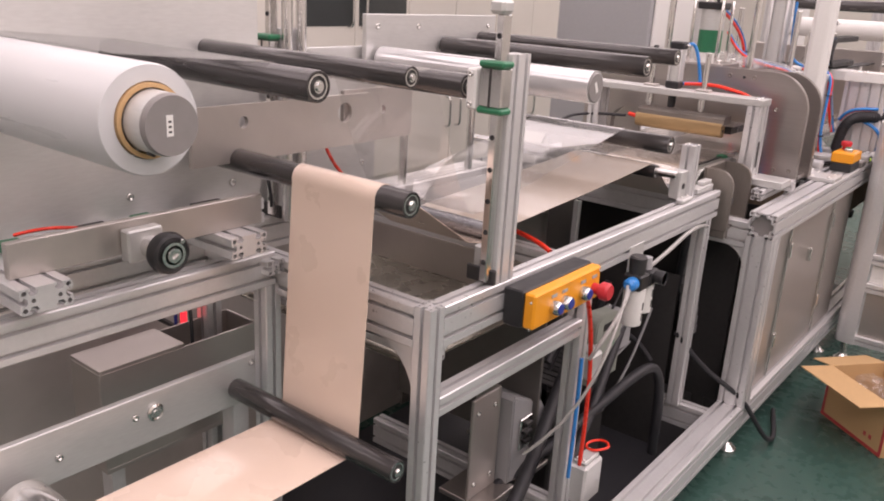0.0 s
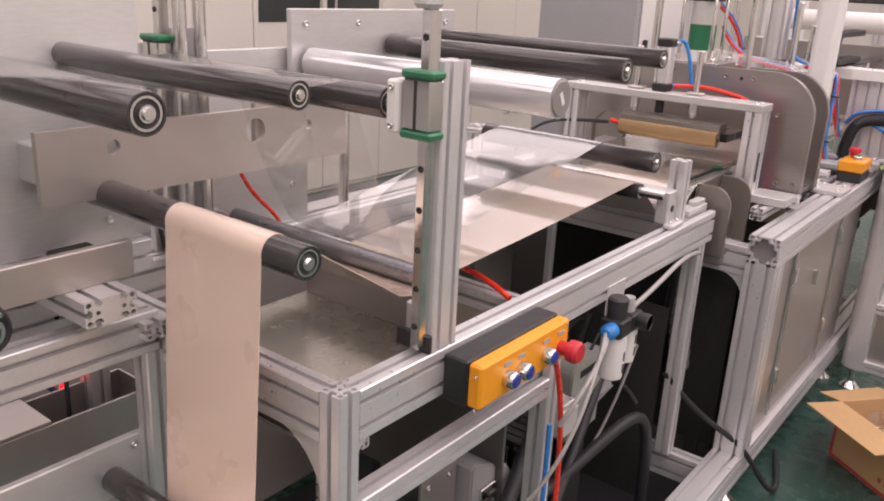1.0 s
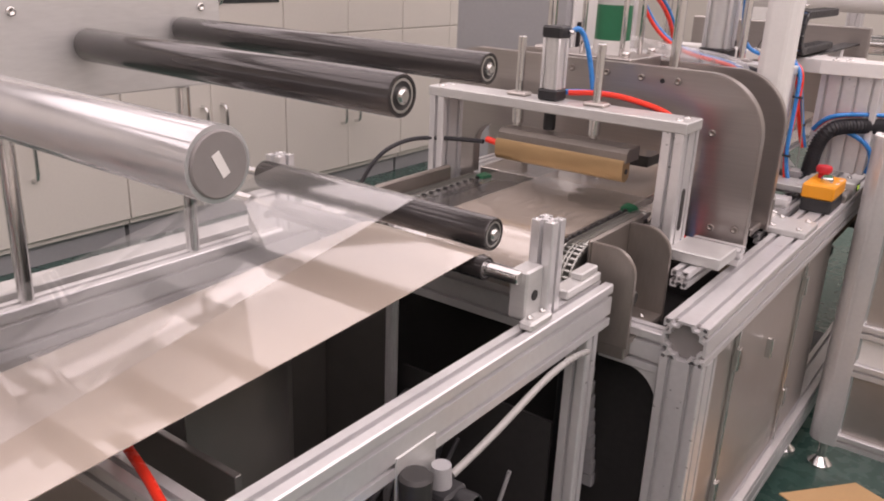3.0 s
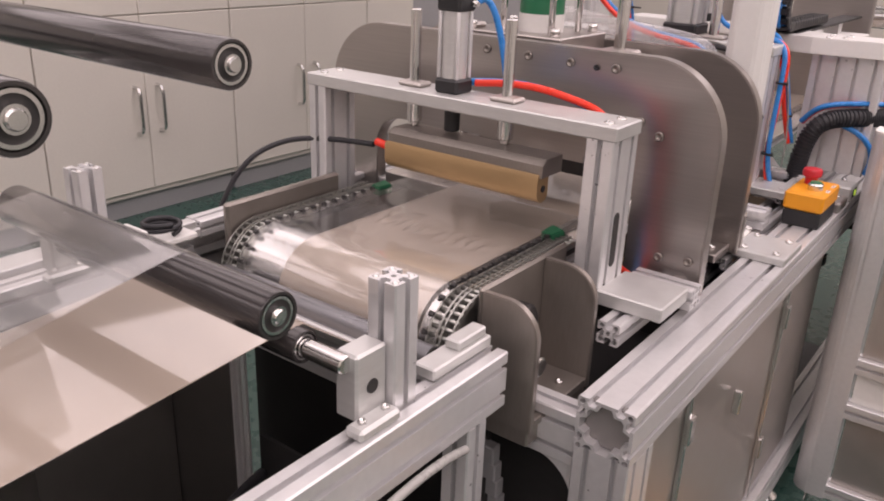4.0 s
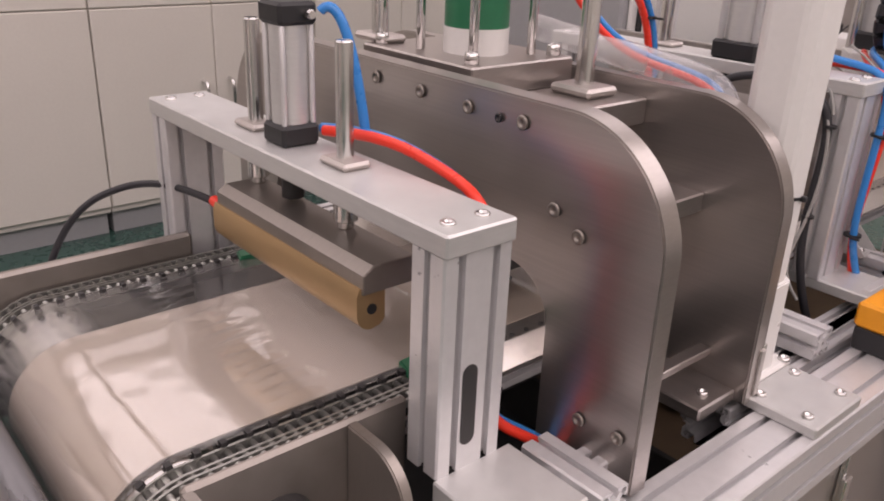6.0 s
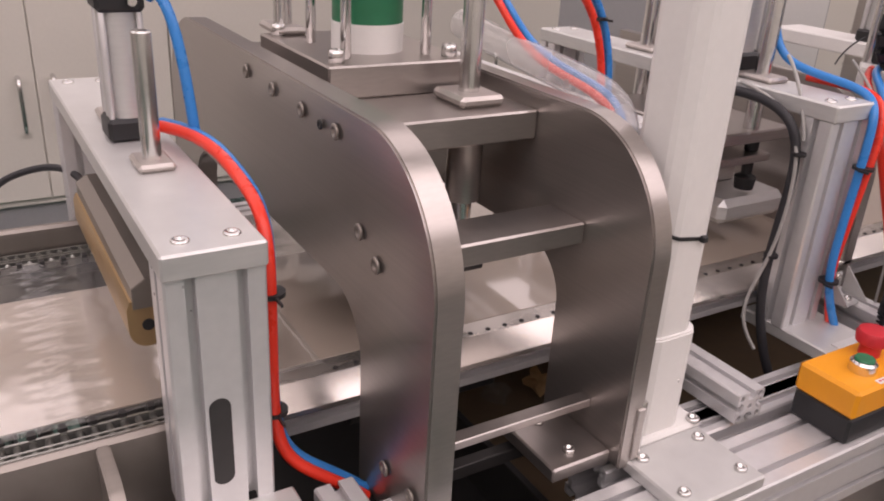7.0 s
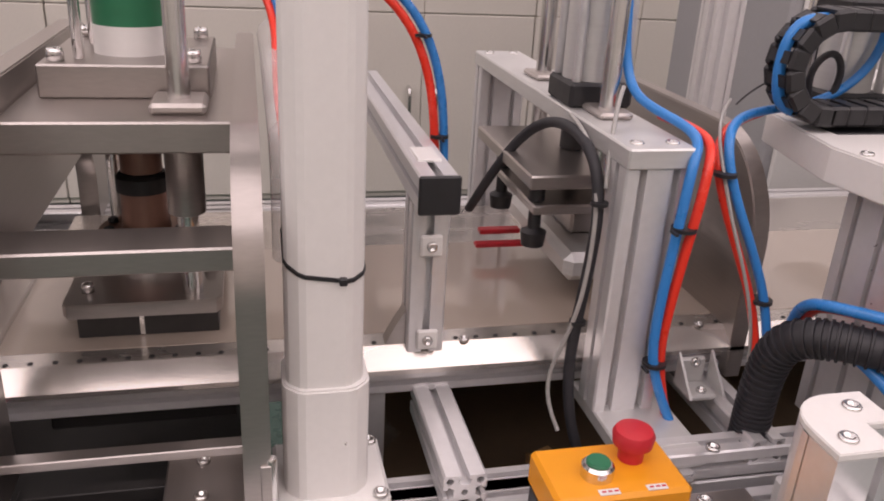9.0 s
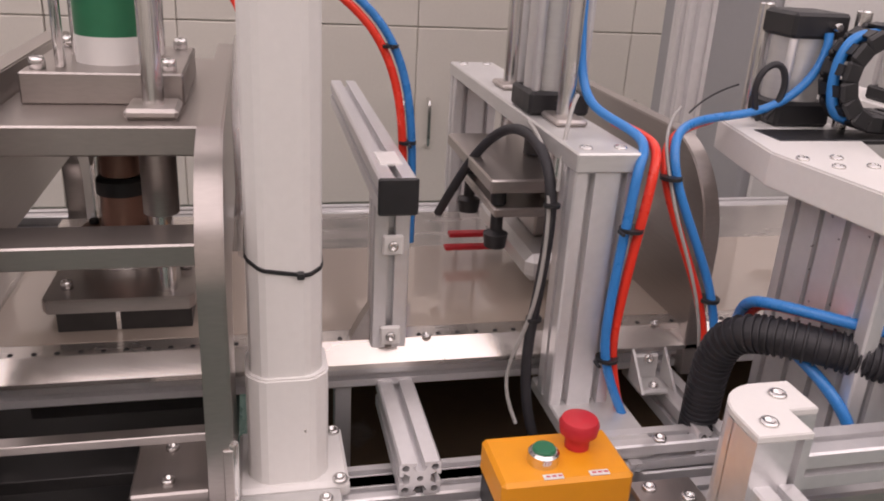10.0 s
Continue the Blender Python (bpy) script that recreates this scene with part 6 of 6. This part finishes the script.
for ly, lz, turn in bends:
    m = Matrix.Translation((-0.835, ly, lz)) @ Matrix.Rotation(turn, 4, "X")
    bm = B()
    for sx in (-1, 1):
        box(bm, sx * 0.020 - 0.004, sx * 0.020 + 0.004, -0.012, 0.012, -0.011, 0.011, 0.003, m)
    for sz in (-1, 1):
        box(bm, -0.017, 0.017, -0.0065, 0.0065, sz * 0.0095 - 0.0015, sz * 0.0095 + 0.0015, 0, m)
    part("chain_link", bm, BLACK, ec)
tube("hose", [(-0.835, BY + 0.32, BZ + BR), (-0.835, BY + 0.1, BZ + BR), (-0.835, BY, BZ + BR), (-0.835, BY - BR, BZ + BR), (-0.835, BY - BR * 1.2, BZ), (-0.835, BY - BR, BZ - BR), (-0.835, BY, BZ - BR), (-0.835, BY + 0.1, BZ - BR), (-0.835, BY + 0.32, BZ - BR)], 0.0065, BLUE_HOSE, ec, "blue hose inside the chain")

# sensor amplifier on the table
set_origin(0.009, 0)
am = thing("sensor_amplifier", (-0.60, 3.70, 0.815), "grey sensor amplifier with lime digits", "sensor")
part("body", box(B(), -0.655, -0.60, 3.63, 3.70, 0.815, 0.85, 0.004), ALU_PLATE, am)
part("window", box(B(), -0.6005, -0.598, 3.645, 3.675, 0.825, 0.845, 0.001), BLACK, am)
for y in (3.651, 3.661):
    part("digit_bar", box(B(), -0.598, -0.5975, y, y + 0.006, 0.829, 0.841, 0), LIME, am)
screws(am, [(-0.63, 3.69, 0.85)], (0, 0, 1), 0.007)
hb = thing("hinge_block", (-0.66, 3.54, 0.815), "dull steel hinge block on the table", "block")
part("block", box(B(), -0.655, -0.60, 3.525, 3.60, 0.815, 0.838, 0.003), STEEL, hb)
screws(hb, [(-0.64, 3.545, 0.838), (-0.62, 3.58, 0.838)], (0, 0, 1), 0.008)

# ---- next machine with rounded posts ----
set_origin(0.005, 0)
nm = thing("next_machine_frame", (-0.535, 3.6, 0), "white rounded-corner aluminium machine frame with dark panels", "machine frame")


def round_post(x, y, z0, z1):
    """A post with one large round corner, a notch and slots."""
    w = 0.08
    pts = [(x - w / 2 + 0.045 * (1 - math.cos(k * math.pi / 16)), y - w / 2 + 0.045 * (1 - math.sin(k * math.pi / 16))) for k in range(9)]
    pts += [(x - 0.004, y - w / 2), (x - 0.004, y - w / 2 + 0.008), (x + 0.004, y - w / 2 + 0.008), (x + 0.004, y - w / 2)]
    pts += [(x + w / 2, y - w / 2), (x + w / 2, y - 0.004), (x + w / 2 - 0.008, y - 0.004), (x + w / 2 - 0.008, y + 0.004), (x + w / 2, y + 0.004), (x + w / 2, y + 0.012), (x + 0.006, y + 0.012), (x + 0.006, y + w / 2), (x - w / 2, y + w / 2), (x - w / 2, y + 0.02), (x - w / 2 + 0.008, y + 0.02), (x - w / 2 + 0.008, y + 0.012), (x - w / 2, y + 0.012)]
    return prism(B(), pts, "z", z0, z1)


part("post", round_post(-0.535, 3.59, 0.09, 0.993), ALU, nm)
part("post_cap", prism(B(), [(-0.575 + 0.045 * (1 - math.cos(k * math.pi / 16)), 3.55 + 0.045 * (1 - math.sin(k * math.pi / 16))) for k in range(9)] + [(-0.495, 3.55), (-0.495, 3.602), (-0.529, 3.602), (-0.529, 3.63), (-0.575, 3.63)], "z", 0.993, 1.0, 0.001), WHITE, nm)
screws(nm, [(-0.513, 3.571, 0.998), (-0.553, 3.605, 0.998)], (0, 0, 1), 0.0085, 0.005)
for z in (0.93, 0.46, 0.34):
    part("rail", extrusion(B(), "x", -0.495, 0.9, 3.575, z, 0.04, 0.04), ALU, nm)
part("rail", extrusion(B(), "x", -0.495, 0.9, 3.575, 0.11, 0.04, 0.04), ALU, nm)
part("rail", extrusion(B(), "y", 3.63, 5.5, -0.55, 0.93, 0.04, 0.04), ALU, nm)
for z0, z1 in ((0.13, 0.32), (0.36, 0.44), (0.48, 0.91)):
    part("panel", box(B(), -0.49, 0.9, 3.572, 3.578, z0, z1, 0), (STAIN, WHITE, STAIN)[(z0 > 0.3) + (z0 > 0.4)], nm, "dull sheet panel")
part("post", extrusion(B(), "z", 0.09, 0.96, 0.92, 3.575, 0.04, 0.04), ALU, nm)
for px, py in ((-0.53, 3.585), (0.92, 3.575)):
    part("foot", lathe(B(), (px, py, 0), (px, py, 0.09), [(0, 0.035), (0.1, 0.035), (0.35, 0.014), (1, 0.012)], 18), BRIGHT, nm)
part("side_sheet", box(B(), -0.556, -0.55, 3.63, 5.5, 0.1, 0.88, 0), STAIN, nm)
part("end_post", extrusion(B(), "z", 0.0, 0.88, -0.55, 5.48, 0.04, 0.04), ALU, nm)

# ---- carton ----
set_origin()
ct = thing("carton", (-0.27, 3.02, 0), "open brown cardboard carton with red printed edges on the floor", "carton")
cz = 0.195
M = Matrix.Translation((-0.465, 3.02, 0)) @ Matrix.Rotation(radians(-39), 4, "Z") @ Matrix.Translation((0.15, 0.115, 0))
for nm_, d in (("side", (-0.15, -0.146, -0.115, 0.115)), ("side", (0.146, 0.15, -0.115, 0.115)), ("end", (-0.146, 0.146, -0.115, -0.111)), ("end", (-0.146, 0.146, 0.111, 0.115))):
    part(nm_, box(B(), d[0], d[1], d[2], d[3], 0.001, cz, 0.001, M), CARD, ct)
part("bottom", box(B(), -0.146, 0.146, -0.111, 0.111, 0.001, 0.006, 0, M), CARD, ct)
part("flap", box(B(), -0.15, 0.15, -0.004, 0.0, 0, 0.125, 0.001, M @ Matrix.Translation((0, -0.113, cz)) @ Matrix.Rotation(radians(88), 4, "X")), CARD, ct, "wide flap folded outwards")
part("flap", box(B(), -0.004, 0, -0.113, 0.113, 0, 0.10, 0.001, M @ Matrix.Translation((-0.148, 0, cz)) @ Matrix.Rotation(radians(-100), 4, "Y")), CARD, ct)
part("flap", box(B(), -0.146, 0.146, 0, 0.004, 0, 0.11, 0.001, M @ Matrix.Translation((0, 0.113, cz)) @ Matrix.Rotation(radians(-80), 4, "X")), CARD, ct)
part("flap", box(B(), 0, 0.004, -0.113, 0.113, 0, 0.10, 0.001, M @ Matrix.Translation((0.148, 0, cz)) @ Matrix.Rotation(radians(70), 4, "Y")), CARD, ct)
part("print_line", box(B(), -0.15, 0.15, -0.1158, -0.115, 0.004, 0.016, 0, M), CARD_RED, ct, "red printed edge")
for xx in (-0.15, 0.138):
    part("print_line", box(B(), xx, xx + 0.012, -0.1158, -0.115, 0.016, 0.19, 0, M), CARD_RED, ct, "red printed edge")
for xx in (0.06, 0.085):
    part("print_bar", box(B(), xx, xx + 0.012, -0.1158, -0.115, 0.04, 0.055, 0, M), CARD_RED, ct)
for k in range(3):
    bm = bmesh.new()
    bmesh.ops.create_icosphere(bm, subdivisions=3, radius=0.06)
    for v in bm.verts:
        v.co = M @ (v.co * (0.8 + 0.5 * noise.noise(v.co * 25 + Vector((k * 3, 0, 0)))) + Vector((-0.08 + 0.08 * k, 0.02, 0.13)))
    part("wrapping", bm, FILM, ct, "crumpled clear film inside")

# ---- far line beyond the press ----
fm = thing("far_machine", (-1.1, 4.6, 0), "pale machine frame with cylinders further down the line", "machine")
for x, y in ((-1.50, 4.0), (-1.1, 4.55), (-0.64, 4.4), (-1.0, 5.3), (-1.5, 5.0)):
    part("post", extrusion(B(), "z", 0.82, 1.75, x, y, 0.06, 0.06), ALU, fm)
part("beam", box(B(), -1.45, -0.75, 4.2, 4.3, 1.10, 1.13, 0.003), WHITE, fm)
part("plate", box(B(), -1.42, -0.78, 4.45, 4.48, 0.82, 1.22, 0.004), STEEL, fm)
part("roll", rod(B(), (-1.4, 4.9, 1.3), (-0.72, 4.9, 1.3), 0.05, 28), WHITE, fm)
part("roll", rod(B(), (-1.4, 5.1, 1.12), (-0.72, 5.1, 1.12), 0.04, 28), BRIGHT, fm)
part("roll", rod(B(), (-1.4, 5.1, 1.42), (-0.72, 5.1, 1.42), 0.03, 28), DARK_ROLL, fm)
part("side_plate", box(B(), -1.42, -1.40, 4.7, 5.4, 0.82, 1.6, 0.004), WHITE, fm)
part("roll_arm", box(B(), -0.735, -0.715, 4.85, 5.15, 0.82, 1.5, 0.004), WHITE, fm)
cylinder(-1.0, 4.25, 1.13, 0.07, 0.22, "air cylinder with black caps further down the line")
cylinder(-1.22, 4.25, 1.13, 0.07, 0.2, "air cylinder with black caps further down the line")
gc = thing("control_cabinet", (-2.3, 4.9, 0), "tall grey control cabinet with a yellow label", "cabinet")
part("body", box(B(), -2.6, -2.0, 4.5, 5.2, 0, 2.0, 0.01), GREY_PAINT, gc)
part("door", box(B(), -2.0, -1.985, 4.53, 5.17, 0.08, 1.95, 0.006), WHITE, gc)
part("label_plate", box(B(), -2.45, -2.38, 4.494, 4.5, 1.55, 1.75, 0.001), ORANGE, gc)
part("handle", box(B(), -1.985, -1.965, 4.56, 4.59, 1.0, 1.15, 0.004), BLACK, gc)


# ---- what moves ----
def motions():
    home = pt.matrix_basis.copy()
    walk(pt, [(t, Matrix.Translation((0, 0, -drop)) @ home) for t, drop in
              ((0.0, 0.0), (8.15, 0.0), (8.3, 0.010), (8.4, 0.028), (8.5, 0.036), (8.7, 0.046), (8.9, 0.052), (9.1, 0.053), (10.0, 0.053))])
    rest = ec.matrix_basis.copy()
    walk(ec, [(t, Matrix.Translation((0, slid, 0)) @ rest) for t, slid in
              ((0.0, 0.0), (8.75, 0.0), (8.9, 0.006), (9.0, 0.026), (9.1, 0.055), (9.2, 0.090), (9.3, 0.120), (9.4, 0.146), (9.6, 0.176), (9.8, 0.168), (10.0, 0.167))])



motions()
